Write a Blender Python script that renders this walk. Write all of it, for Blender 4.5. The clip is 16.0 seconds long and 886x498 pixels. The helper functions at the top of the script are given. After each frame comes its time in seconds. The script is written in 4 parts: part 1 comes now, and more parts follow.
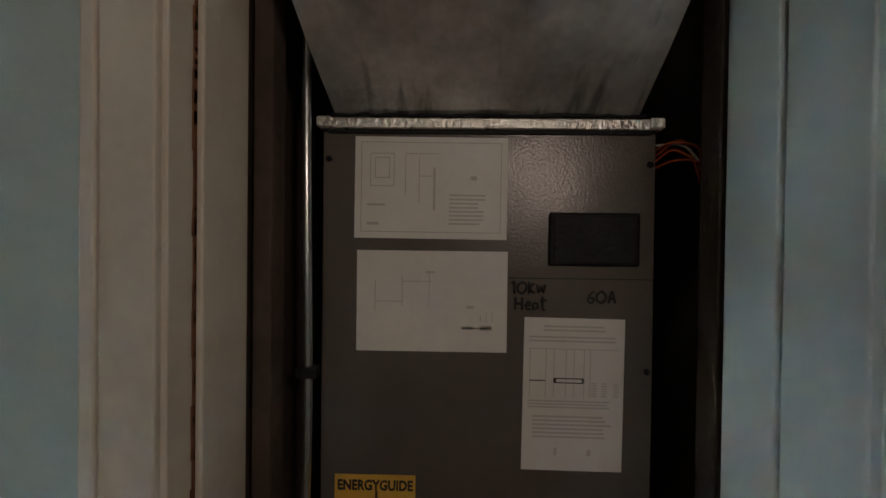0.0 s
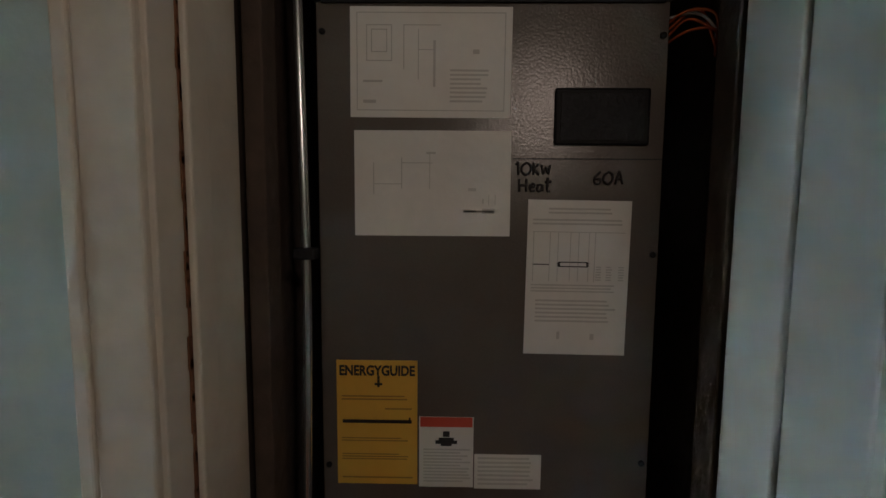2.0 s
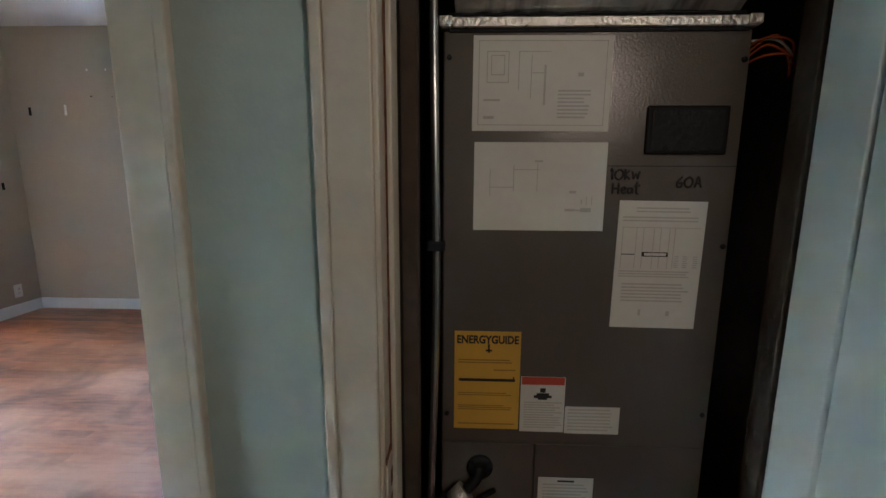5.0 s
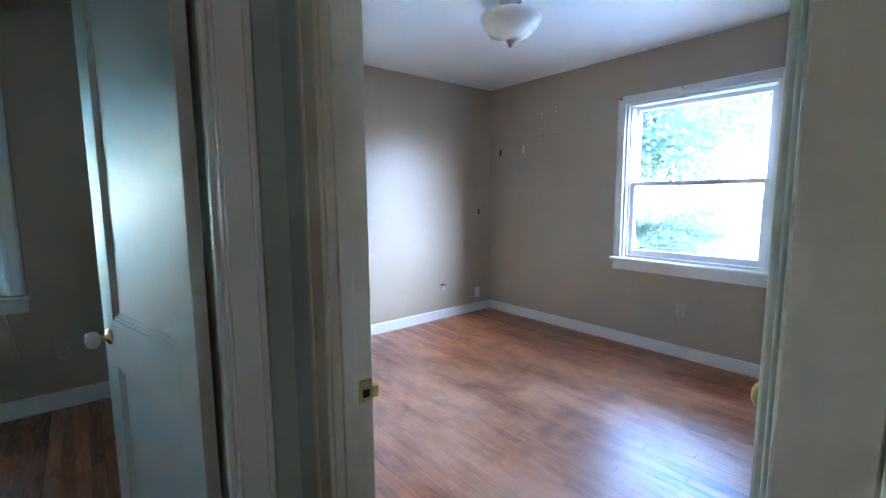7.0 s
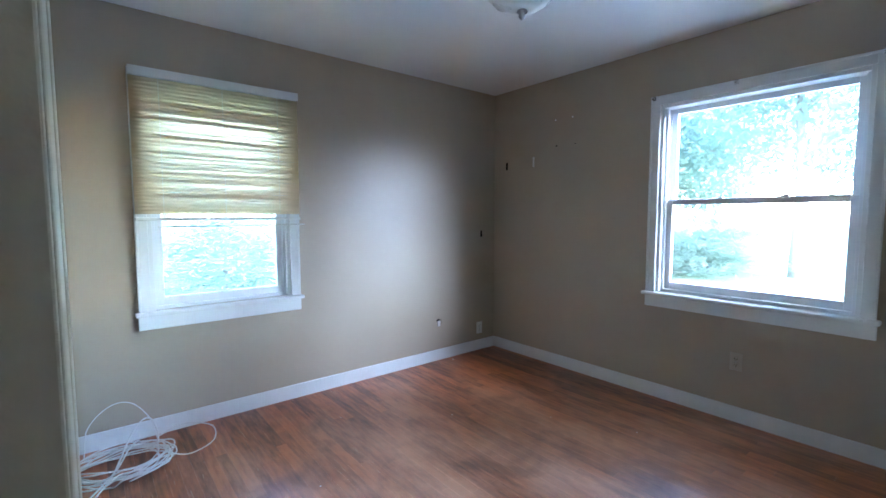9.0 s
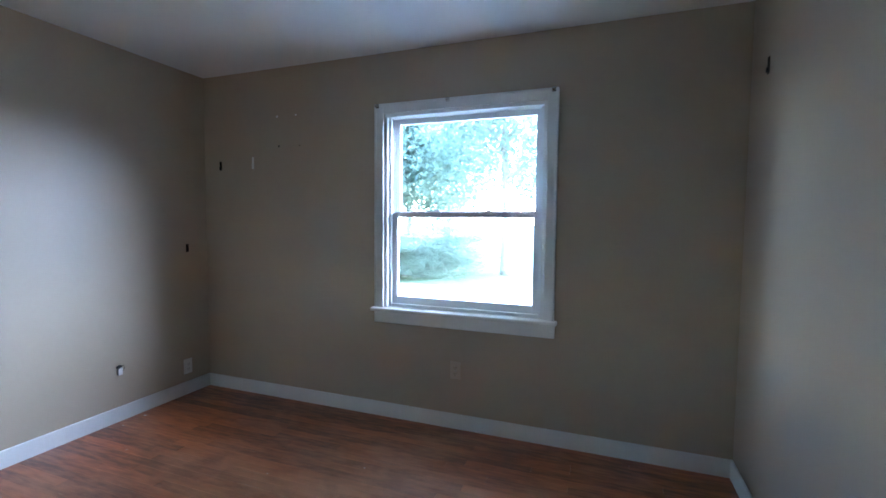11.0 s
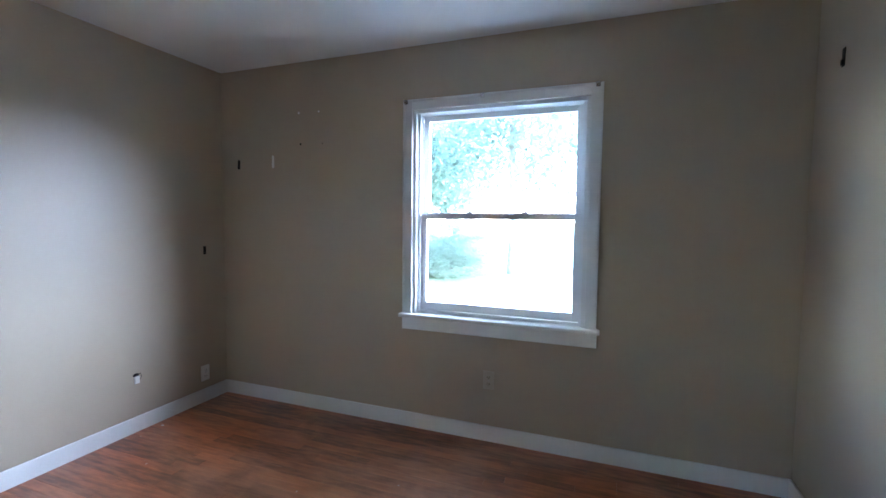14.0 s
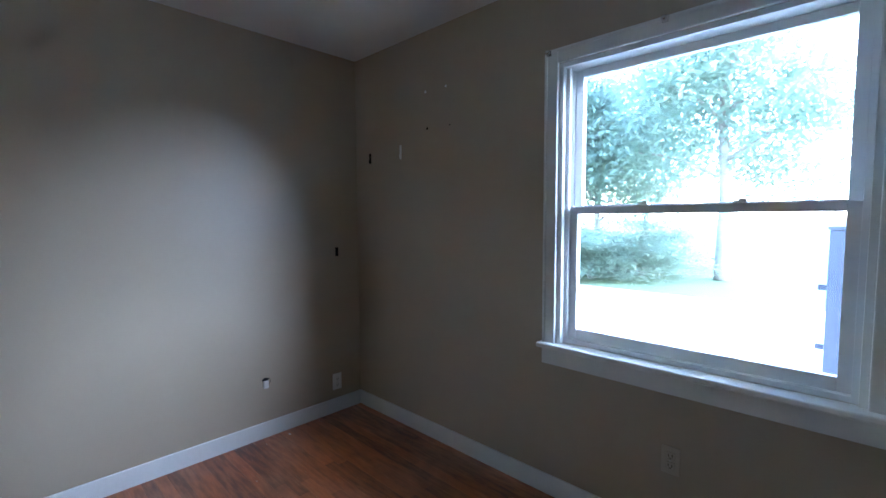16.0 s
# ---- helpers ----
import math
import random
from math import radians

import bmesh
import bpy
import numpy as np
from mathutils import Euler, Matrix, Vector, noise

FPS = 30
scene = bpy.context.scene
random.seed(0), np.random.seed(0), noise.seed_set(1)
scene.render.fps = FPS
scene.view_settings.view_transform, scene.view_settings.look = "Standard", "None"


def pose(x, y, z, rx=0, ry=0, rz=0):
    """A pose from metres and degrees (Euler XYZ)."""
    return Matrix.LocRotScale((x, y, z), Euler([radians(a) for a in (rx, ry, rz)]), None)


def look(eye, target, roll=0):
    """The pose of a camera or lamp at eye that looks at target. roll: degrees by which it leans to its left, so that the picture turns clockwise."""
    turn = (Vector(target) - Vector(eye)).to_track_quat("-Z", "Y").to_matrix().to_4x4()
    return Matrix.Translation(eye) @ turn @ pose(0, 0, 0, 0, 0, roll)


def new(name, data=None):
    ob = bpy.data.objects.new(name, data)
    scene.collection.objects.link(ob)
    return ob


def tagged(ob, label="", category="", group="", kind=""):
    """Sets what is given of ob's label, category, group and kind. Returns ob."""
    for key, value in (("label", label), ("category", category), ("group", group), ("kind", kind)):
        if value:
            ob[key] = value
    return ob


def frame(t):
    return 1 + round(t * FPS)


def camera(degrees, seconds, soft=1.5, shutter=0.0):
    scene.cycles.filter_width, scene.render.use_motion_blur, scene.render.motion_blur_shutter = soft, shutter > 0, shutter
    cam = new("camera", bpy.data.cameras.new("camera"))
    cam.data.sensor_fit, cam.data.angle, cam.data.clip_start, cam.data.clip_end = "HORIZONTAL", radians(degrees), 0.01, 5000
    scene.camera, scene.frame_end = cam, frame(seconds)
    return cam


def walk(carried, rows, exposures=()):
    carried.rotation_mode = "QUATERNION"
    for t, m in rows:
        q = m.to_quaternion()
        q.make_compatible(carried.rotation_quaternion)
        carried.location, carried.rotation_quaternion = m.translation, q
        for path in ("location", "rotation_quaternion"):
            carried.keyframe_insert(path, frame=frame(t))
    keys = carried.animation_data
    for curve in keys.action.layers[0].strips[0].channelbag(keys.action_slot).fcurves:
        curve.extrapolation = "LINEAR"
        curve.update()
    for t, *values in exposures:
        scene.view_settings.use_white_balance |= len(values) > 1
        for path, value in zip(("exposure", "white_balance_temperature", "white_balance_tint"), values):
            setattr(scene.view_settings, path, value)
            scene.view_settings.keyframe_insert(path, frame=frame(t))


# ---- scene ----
cam = camera(90.5, 16.0)
EXPOSURES = [(0, 6.65, 5650, 22), (3.2, 6.5, 5600, 22), (5.3, 7.1, 5450, 18), (6.0, 7.3, 5250, 16), (6.5, 7.0, 5200, 16), (7.5, 6.8, 5200, 16), (8.5, 6.3, 5250, 15), (9.0, 6.25, 5300, 15), (10.0, 5.8, 5150, 15), (12.5, 6.3, 5450, 16), (14.5, 6.2, 5450, 16), (16, 5.5, 5300, 15)]
PATH = [
    (0, (4.057, -3.662, 1.327), (4.017, -1.663, 1.306), 0.7),
    (0.5, (4.049, -3.662, 1.378), (4.049, -1.662, 1.379), 0.7),
    (1, (4.049, -3.654, 1.356), (4.069, -1.654, 1.356), 0.6),
    (1.5, (4.049, -3.645, 1.261), (4.064, -1.645, 1.221), 0.8),
    (2, (4.053, -3.644, 1.19), (4.023, -1.652, 1.013), 0.4),
    (2.5, (4.06, -3.643, 1.087), (3.991, -1.655, 0.879), 0.6),
    (3, (4.055, -3.646, 1.039), (3.993, -1.673, 0.714), 0.6),
    (3.2, (4.05, -3.651, 1.046), (4.0, -1.694, 0.638), 0.4),
    (5.3, (3.819, -3.796, 1.276), (3.729, -1.827, 0.936), 0.2),
    (5.5, (3.784, -3.775, 1.278), (3.555, -1.816, 0.942), -0.2),
    (6, (3.746, -3.764, 1.274), (2.88, -1.985, 0.98), -0.6),
    (6.5, (3.636, -3.718, 1.281), (2.285, -2.266, 1.024), -0.4),
    (7, (3.522, -3.611, 1.293), (1.992, -2.344, 1.054), -0.4),
    (7.5, (3.393, -3.478, 1.313), (1.776, -2.321, 1.088), -0.2),
    (8, (3.237, -3.377, 1.303), (1.605, -2.239, 1.103), 0.0),
    (8.5, (3.062, -3.28, 1.322), (1.446, -2.116, 1.134), -0.1),
    (9, (3.036, -3.112, 1.293), (1.487, -1.855, 1.142), -0.1),
    (9.5, (3.023, -2.912, 1.304), (1.64, -1.473, 1.175), 0.2),
    (10, (3.022, -2.706, 1.31), (1.89, -1.06, 1.201), 0.4),
    (12.5, (2.88, -2.616, 1.354), (2.453, -0.667, 1.218), 0.8),
    (13, (2.856, -2.608, 1.353), (2.404, -0.665, 1.21), 0.8),
    (13.5, (2.838, -2.594, 1.354), (2.277, -0.679, 1.218), 0.6),
    (14, (2.759, -2.571, 1.355), (2.06, -0.702, 1.226), 0.6),
    (14.5, (2.763, -2.435, 1.35), (1.897, -0.636, 1.233), 0.4),
    (15, (2.717, -2.267, 1.329), (1.661, -0.572, 1.215), 0.4),
    (15.5, (2.609, -2.109, 1.341), (1.382, -0.534, 1.222), 0.5),
    (16, (2.628, -1.843, 1.351), (1.242, -0.408, 1.209), -0.3),
]
walk(cam, [(t, look(eye, target, roll)) for t, eye, target, roll in PATH], EXPOSURES)

# ---- world, sun, lamps ----
world = bpy.data.worlds.new("world")
scene.world = world
world.use_nodes = True
_bg = world.node_tree.nodes["Background"]
_sky = world.node_tree.nodes.new("ShaderNodeTexSky")
_sky.sky_type = 'NISHITA'
_sky.sun_disc = False
_sky.sun_elevation = radians(30)
_sky.sun_rotation = radians(65)
_sky.dust_density, _sky.air_density = 0.5, 1.0
world.node_tree.links.new(_sky.outputs[0], _bg.inputs[0])
_bg.inputs[1].default_value = 0.15

# broad bluish sun stands in for bright low sky, lighting the bedroom's west wall
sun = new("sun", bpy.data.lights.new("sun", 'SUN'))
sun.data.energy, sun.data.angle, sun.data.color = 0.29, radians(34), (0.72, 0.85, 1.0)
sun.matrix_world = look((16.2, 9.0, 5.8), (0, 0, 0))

hall_bulb = new("hall_bulb", bpy.data.lights.new("hall_bulb", 'POINT'))
hall_bulb.data.energy, hall_bulb.data.color, hall_bulb.data.shadow_soft_size = 0.065, (1, 0.74, 0.50), 0.06
hall_bulb.location = (4.46, -4.28, 1.66)


# ---- materials ----
def mat(name, color, rough=0.6, metal=0.0, scale=6.0, vary=0.08, fine=80.0, bump=0.05, rand=0.0, spec=0.5):
    """A painted or plain surface with broad blotches, fine grain and a slight relief."""
    m = bpy.data.materials.new(name)
    m.use_nodes = True
    nt = m.node_tree
    n, l = nt.nodes, nt.links
    b = n["Principled BSDF"]
    b.inputs["Metallic"].default_value = metal
    b.inputs["Specular IOR Level"].default_value = spec
    co = n.new("ShaderNodeTexCoord")
    big = n.new("ShaderNodeTexNoise")
    big.inputs["Scale"].default_value = scale
    big.inputs["Detail"].default_value = 4
    small = n.new("ShaderNodeTexNoise")
    small.inputs["Scale"].default_value = fine
    small.inputs["Detail"].default_value = 3
    geo = n.new("ShaderNodeNewGeometry")
    for t in (big, small):
        l.new(geo.outputs["Position"], t.inputs["Vector"])
    add = n.new("ShaderNodeMath")
    add.operation = 'MULTIPLY_ADD'
    l.new(small.outputs["Fac"], add.inputs[0])
    add.inputs[1].default_value = 0.4
    l.new(big.outputs["Fac"], add.inputs[2])
    rng = n.new("ShaderNodeMapRange")
    rng.inputs["From Min"].default_value, rng.inputs["From Max"].default_value = 0.4, 1.0
    rng.inputs["To Min"].default_value, rng.inputs["To Max"].default_value = 1 - vary, 1 + vary
    l.new(add.outputs[0], rng.inputs["Value"])
    val = rng.outputs[0]
    if rand:
        info = n.new("ShaderNodeObjectInfo")
        r2 = n.new("ShaderNodeMapRange")
        r2.inputs["To Min"].default_value, r2.inputs["To Max"].default_value = 1 - rand, 1 + rand
        l.new(info.outputs["Random"], r2.inputs["Value"])
        mu = n.new("ShaderNodeMath")
        mu.operation = 'MULTIPLY'
        l.new(val, mu.inputs[0])
        l.new(r2.outputs[0], mu.inputs[1])
        val = mu.outputs[0]
    hsv = n.new("ShaderNodeHueSaturation")
    hsv.inputs["Color"].default_value = (*color, 1)
    l.new(val, hsv.inputs["Value"])
    l.new(hsv.outputs[0], b.inputs["Base Color"])
    rr = n.new("ShaderNodeMapRange")
    rr.inputs["To Min"].default_value, rr.inputs["To Max"].default_value = max(0.03, rough - 0.1), min(1, rough + 0.1)
    l.new(big.outputs["Fac"], rr.inputs["Value"])
    l.new(rr.outputs[0], b.inputs["Roughness"])
    bp = n.new("ShaderNodeBump")
    bp.inputs["Strength"].default_value = bump
    bp.inputs["Distance"].default_value = 0.01
    l.new(small.outputs["Fac"], bp.inputs["Height"])
    l.new(bp.outputs[0], b.inputs["Normal"])
    return m


def wood_mat(name, per_object):
    """Worn reddish-brown oak strips: grain along x, scuffs, rubbed-off varnish, painted-in window light."""
    m = bpy.data.materials.new(name)
    m.use_nodes = True
    n, l = m.node_tree.nodes, m.node_tree.links
    b = n["Principled BSDF"]
    geo = n.new("ShaderNodeNewGeometry")
    mp = n.new("ShaderNodeMapping")
    mp.inputs["Scale"].default_value = (2.2, 15.0, 10.0)
    l.new(geo.outputs["Position"], mp.inputs["Vector"])
    grain = n.new("ShaderNodeTexNoise")
    grain.inputs["Scale"].default_value, grain.inputs["Detail"].default_value = 3.0, 6
    l.new(mp.outputs[0], grain.inputs["Vector"])
    wear = n.new("ShaderNodeTexNoise")
    wear.inputs["Scale"].default_value, wear.inputs["Detail"].default_value = 1.7, 7
    wear.inputs["Roughness"].default_value = 0.65
    mp2 = n.new("ShaderNodeMapping")
    mp2.inputs["Scale"].default_value = (0.8, 1.7, 1)
    l.new(geo.outputs["Position"], mp2.inputs["Vector"])
    l.new(mp2.outputs[0], wear.inputs["Vector"])
    ramp = n.new("ShaderNodeValToRGB")
    e = ramp.color_ramp.elements
    e[0].position, e[0].color = 0.25, (0.12, 0.033, 0.012, 1)
    e[1].position, e[1].color = 0.75, (0.46, 0.150, 0.051, 1)
    rnd = n.new("ShaderNodeObjectInfo") if per_object else geo
    out = rnd.outputs["Random"] if per_object else rnd.outputs["Random Per Island"]
    mix = n.new("ShaderNodeMath")
    mix.operation = 'MULTIPLY_ADD'
    l.new(out, mix.inputs[0])
    mix.inputs[1].default_value = 0.42
    l.new(grain.outputs["Fac"], mix.inputs[2])
    sub = n.new("ShaderNodeMath")
    sub.operation = 'SUBTRACT'
    l.new(mix.outputs[0], sub.inputs[0])
    sub.inputs[1].default_value = 0.19
    l.new(sub.outputs[0], ramp.inputs["Fac"])
    scuff = n.new("ShaderNodeMapRange")
    scuff.inputs["From Min"].default_value, scuff.inputs["From Max"].default_value = 0.47, 0.66
    l.new(wear.outputs["Fac"], scuff.inputs["Value"])
    sc = n.new("ShaderNodeMath")
    sc.operation = 'MULTIPLY'
    l.new(scuff.outputs[0], sc.inputs[0])
    l.new(grain.outputs["Fac"], sc.inputs[1])
    cm = n.new("ShaderNodeMix")
    cm.data_type = 'RGBA'
    l.new(sc.outputs[0], cm.inputs["Factor"])
    l.new(ramp.outputs[0], cm.inputs["A"])
    cm.inputs["B"].default_value = (0.46, 0.24, 0.14, 1)
    # window light painted on the middle of the room, patchy with varnish walked off
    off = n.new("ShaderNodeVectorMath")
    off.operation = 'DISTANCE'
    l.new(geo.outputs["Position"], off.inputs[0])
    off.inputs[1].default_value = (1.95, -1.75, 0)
    lit_zone = n.new("ShaderNodeMapRange")
    lit_zone.interpolation_type = 'SMOOTHSTEP'
    lit_zone.inputs["From Min"].default_value, lit_zone.inputs["From Max"].default_value = 1.95, 0.5
    l.new(off.outputs["Value"], lit_zone.inputs["Value"])
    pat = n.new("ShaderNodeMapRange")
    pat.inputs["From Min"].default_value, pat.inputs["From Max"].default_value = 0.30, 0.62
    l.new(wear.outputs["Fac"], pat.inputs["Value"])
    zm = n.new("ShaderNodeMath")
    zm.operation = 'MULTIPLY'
    l.new(lit_zone.outputs[0], zm.inputs[0])
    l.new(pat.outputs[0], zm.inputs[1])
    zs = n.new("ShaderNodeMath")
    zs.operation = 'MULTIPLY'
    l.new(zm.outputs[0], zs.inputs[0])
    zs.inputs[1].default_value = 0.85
    # lighter oak here carries both the wear and the window's light
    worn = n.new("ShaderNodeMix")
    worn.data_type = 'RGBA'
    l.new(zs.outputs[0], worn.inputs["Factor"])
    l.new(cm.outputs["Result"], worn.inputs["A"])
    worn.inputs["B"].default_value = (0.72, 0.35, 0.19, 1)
    # dark foot-worn patches and short pale scratches
    grime = n.new("ShaderNodeTexNoise")
    grime.inputs["Scale"].default_value, grime.inputs["Detail"].default_value = 2.6, 5
    grime.inputs["Distortion"].default_value = 0.8
    l.new(geo.outputs["Position"], grime.inputs["Vector"])
    gr = n.new("ShaderNodeMapRange")
    gr.inputs["From Min"].default_value, gr.inputs["From Max"].default_value = 0.54, 0.70
    gr.inputs["To Max"].default_value = 0.4
    l.new(grime.outputs["Fac"], gr.inputs["Value"])
    dk = n.new("ShaderNodeMix")
    dk.data_type = 'RGBA'
    l.new(gr.outputs[0], dk.inputs["Factor"])
    l.new(worn.outputs["Result"], dk.inputs["A"])
    dk.inputs["B"].default_value = (0.06, 0.022, 0.012, 1)
    sm = n.new("ShaderNodeMapping")
    sm.inputs["Rotation"].default_value = (0, 0, 0.5)
    sm.inputs["Scale"].default_value = (4.0, 75.0, 1)
    l.new(geo.outputs["Position"], sm.inputs["Vector"])
    scr = n.new("ShaderNodeTexNoise")
    scr.inputs["Scale"].default_value, scr.inputs["Detail"].default_value = 1.0, 2
    scr.inputs["Distortion"].default_value = 1.5
    l.new(sm.outputs[0], scr.inputs["Vector"])
    sr = n.new("ShaderNodeMapRange")
    sr.inputs["From Min"].default_value, sr.inputs["From Max"].default_value = 0.70, 0.76
    sr.inputs["To Max"].default_value = 0.55
    l.new(scr.outputs["Fac"], sr.inputs["Value"])
    sx = n.new("ShaderNodeMix")
    sx.data_type = 'RGBA'
    l.new(sr.outputs[0], sx.inputs["Factor"])
    l.new(dk.outputs["Result"], sx.inputs["A"])
    sx.inputs["B"].default_value = (0.55, 0.40, 0.30, 1)
    l.new(sx.outputs["Result"], b.inputs["Base Color"])
    b.inputs["Specular IOR Level"].default_value = 0.75
    rr = n.new("ShaderNodeMapRange")
    rr.inputs["To Min"].default_value, rr.inputs["To Max"].default_value = 0.27, 0.50
    l.new(wear.outputs["Fac"], rr.inputs["Value"])
    l.new(rr.outputs[0], b.inputs["Roughness"])
    bp = n.new("ShaderNodeBump")
    bp.inputs["Strength"].default_value, bp.inputs["Distance"].default_value = 0.12, 0.004
    l.new(grain.outputs["Fac"], bp.inputs["Height"])
    l.new(bp.outputs[0], b.inputs["Normal"])
    return m


def glass_mat():
    m = bpy.data.materials.new("glass")
    m.use_nodes = True
    n, l = m.node_tree.nodes, m.node_tree.links
    n.remove(n["Principled BSDF"])
    tr, gl, mx, fr = (n.new("ShaderNodeBsdfTransparent"), n.new("ShaderNodeBsdfGlossy"), n.new("ShaderNodeMixShader"), n.new("ShaderNodeFresnel"))
    tr.inputs[0].default_value = (0.94, 0.97, 0.96, 1)
    gl.inputs["Roughness"].default_value = 0.02
    fr.inputs[0].default_value = 1.45
    l.new(fr.outputs[0], mx.inputs[0])
    l.new(tr.outputs[0], mx.inputs[1])
    l.new(gl.outputs[0], mx.inputs[2])
    l.new(mx.outputs[0], n["Material Output"].inputs[0])
    return m


def thin_mat(name, color, through_color, share, vary=0.4):
    """A thin sheet that lets light through: a blind's slat or a leaf."""
    m = bpy.data.materials.new(name)
    m.use_nodes = True
    n, l = m.node_tree.nodes, m.node_tree.links
    b = n["Principled BSDF"]
    b.inputs["Roughness"].default_value = 0.5
    geo = n.new("ShaderNodeNewGeometry")
    no = n.new("ShaderNodeTexNoise")
    no.inputs["Scale"].default_value = 1.5
    l.new(geo.outputs["Position"], no.inputs["Vector"])
    hsv = n.new("ShaderNodeHueSaturation")
    hsv.inputs["Color"].default_value = (*color, 1)
    rg = n.new("ShaderNodeMapRange")
    rg.inputs["To Min"].default_value, rg.inputs["To Max"].default_value = 1 - vary, 1 + vary
    l.new(no.outputs["Fac"], rg.inputs["Value"])
    l.new(rg.outputs[0], hsv.inputs["Value"])
    l.new(hsv.outputs[0], b.inputs["Base Color"])
    t = n.new("ShaderNodeBsdfTranslucent")
    t.inputs[0].default_value = (*through_color, 1)
    mx = n.new("ShaderNodeMixShader")
    mx.inputs[0].default_value = share
    l.new(b.outputs[0], mx.inputs[1])
    l.new(t.outputs[0], mx.inputs[2])
    l.new(mx.outputs[0], n["Material Output"].inputs[0])
    return m


TAUPE = mat("taupe_paint", (0.426, 0.354, 0.262), 0.40, scale=2.0, vary=0.05, fine=160, bump=0.06)
MINT = mat("mint_paint", (0.42, 0.50, 0.47), 0.55, scale=2.0, vary=0.05, fine=160, bump=0.06)
WHITE_CEIL = mat("ceiling_paint", (0.80, 0.80, 0.79), 0.8, scale=1.5, vary=0.04, fine=200, bump=0.12)
TRIM = mat("white_trim_paint", (0.74, 0.75, 0.74), 0.38, scale=5, vary=0.05, fine=60, bump=0.05)
OLD_TRIM = mat("cream_trim_paint", (0.60, 0.55, 0.46), 0.45, scale=7, vary=0.10, fine=50, bump=0.10)
DOOR_PAINT = mat("door_paint", (0.60, 0.62, 0.60), 0.42, scale=4, vary=0.04, fine=40, bump=0.02)
VINYL = mat("white_vinyl", (0.78, 0.80, 0.82), 0.35, scale=4, vary=0.03, fine=60, bump=0.02)
GLASS = glass_mat()
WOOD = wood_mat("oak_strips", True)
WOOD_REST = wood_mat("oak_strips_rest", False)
SUBFLOOR = mat("dark_joint", (0.03, 0.014, 0.008), 0.8)
BRASS = mat("brass", (0.62, 0.44, 0.16), 0.3, metal=1.0, scale=20, vary=0.15)
CHROME = mat("brushed_nickel", (0.55, 0.55, 0.54), 0.28, metal=1.0)
DARK = mat("dark_hole", (0.010, 0.010, 0.011), 0.6, spec=0.2)
PLASTIC = mat("ivory_plastic", (0.50, 0.44, 0.34), 0.4, vary=0.03)
WPLASTIC = mat("white_plastic", (0.75, 0.75, 0.72), 0.4, vary=0.03)
STEEL = mat("grey_enamelled_steel", (0.118, 0.101, 0.086), 0.22, scale=5, vary=0.12, fine=260, bump=0.07)
GALV = mat("galvanised_steel", (0.68, 0.68, 0.65), 0.34, metal=0.7, scale=11, vary=0.4, fine=60, bump=0.2)


def smudged_mat():
    """Galvanised sheet with soot streaks that rise unevenly from its leaking lower joint."""
    m = GALV.copy()
    m.name = "smudged_galvanised_steel"
    n, l = m.node_tree.nodes, m.node_tree.links
    b = n["Principled BSDF"]
    old = b.inputs["Base Color"].links[0].from_socket
    geo = n.new("ShaderNodeNewGeometry")
    mp = n.new("ShaderNodeMapping")
    mp.inputs["Scale"].default_value = (34, 3, 9)
    mp.inputs["Rotation"].default_value = (0, 0.35, 0)
    l.new(geo.outputs["Position"], mp.inputs["Vector"])
    no = n.new("ShaderNodeTexNoise")
    no.inputs["Scale"].default_value, no.inputs["Detail"].default_value = 1.0, 4
    l.new(mp.outputs[0], no.inputs["Vector"])
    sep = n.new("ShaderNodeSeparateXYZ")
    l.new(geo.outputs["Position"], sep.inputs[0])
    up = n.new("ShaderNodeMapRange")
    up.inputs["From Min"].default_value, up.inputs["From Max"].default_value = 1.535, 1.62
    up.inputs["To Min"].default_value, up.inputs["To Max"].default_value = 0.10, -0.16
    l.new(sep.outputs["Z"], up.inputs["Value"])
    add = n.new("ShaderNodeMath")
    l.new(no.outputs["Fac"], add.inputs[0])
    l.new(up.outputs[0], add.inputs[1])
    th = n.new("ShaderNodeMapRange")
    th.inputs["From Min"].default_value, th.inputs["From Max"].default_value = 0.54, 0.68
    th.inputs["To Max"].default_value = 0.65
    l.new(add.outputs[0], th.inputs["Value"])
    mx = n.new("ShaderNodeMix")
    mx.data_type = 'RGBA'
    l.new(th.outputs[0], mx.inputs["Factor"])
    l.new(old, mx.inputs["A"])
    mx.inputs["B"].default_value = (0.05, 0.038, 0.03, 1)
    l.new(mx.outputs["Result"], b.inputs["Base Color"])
    return m


SMUDGED = smudged_mat()
FOIL = mat("foil_tape", (0.72, 0.70, 0.66), 0.3, metal=0.6, scale=30, vary=0.3, fine=120, bump=0.4)
PIPE = mat("bare_pipe", (0.66, 0.67, 0.68), 0.22, metal=0.9, scale=14, vary=0.15)
PAPER = mat("paper", (0.74, 0.72, 0.67), 0.75, scale=5, vary=0.06)
YELLOW = mat("yellow_label", (0.72, 0.40, 0.04), 0.55, scale=9, vary=0.06)
RED = mat("red_label", (0.55, 0.07, 0.03), 0.55)
INK = mat("ink", (0.018, 0.016, 0.015), 0.6)
FAINT = mat("faint_print", (0.52, 0.50, 0.46), 0.7)
FADED = mat("faded_print", (0.36, 0.19, 0.03), 0.7)
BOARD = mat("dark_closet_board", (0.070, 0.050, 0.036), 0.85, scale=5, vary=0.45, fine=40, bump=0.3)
RUBBER = mat("black_insulation", (0.012, 0.013, 0.015), 0.6, scale=20, vary=0.2, bump=0.3, spec=0.25)
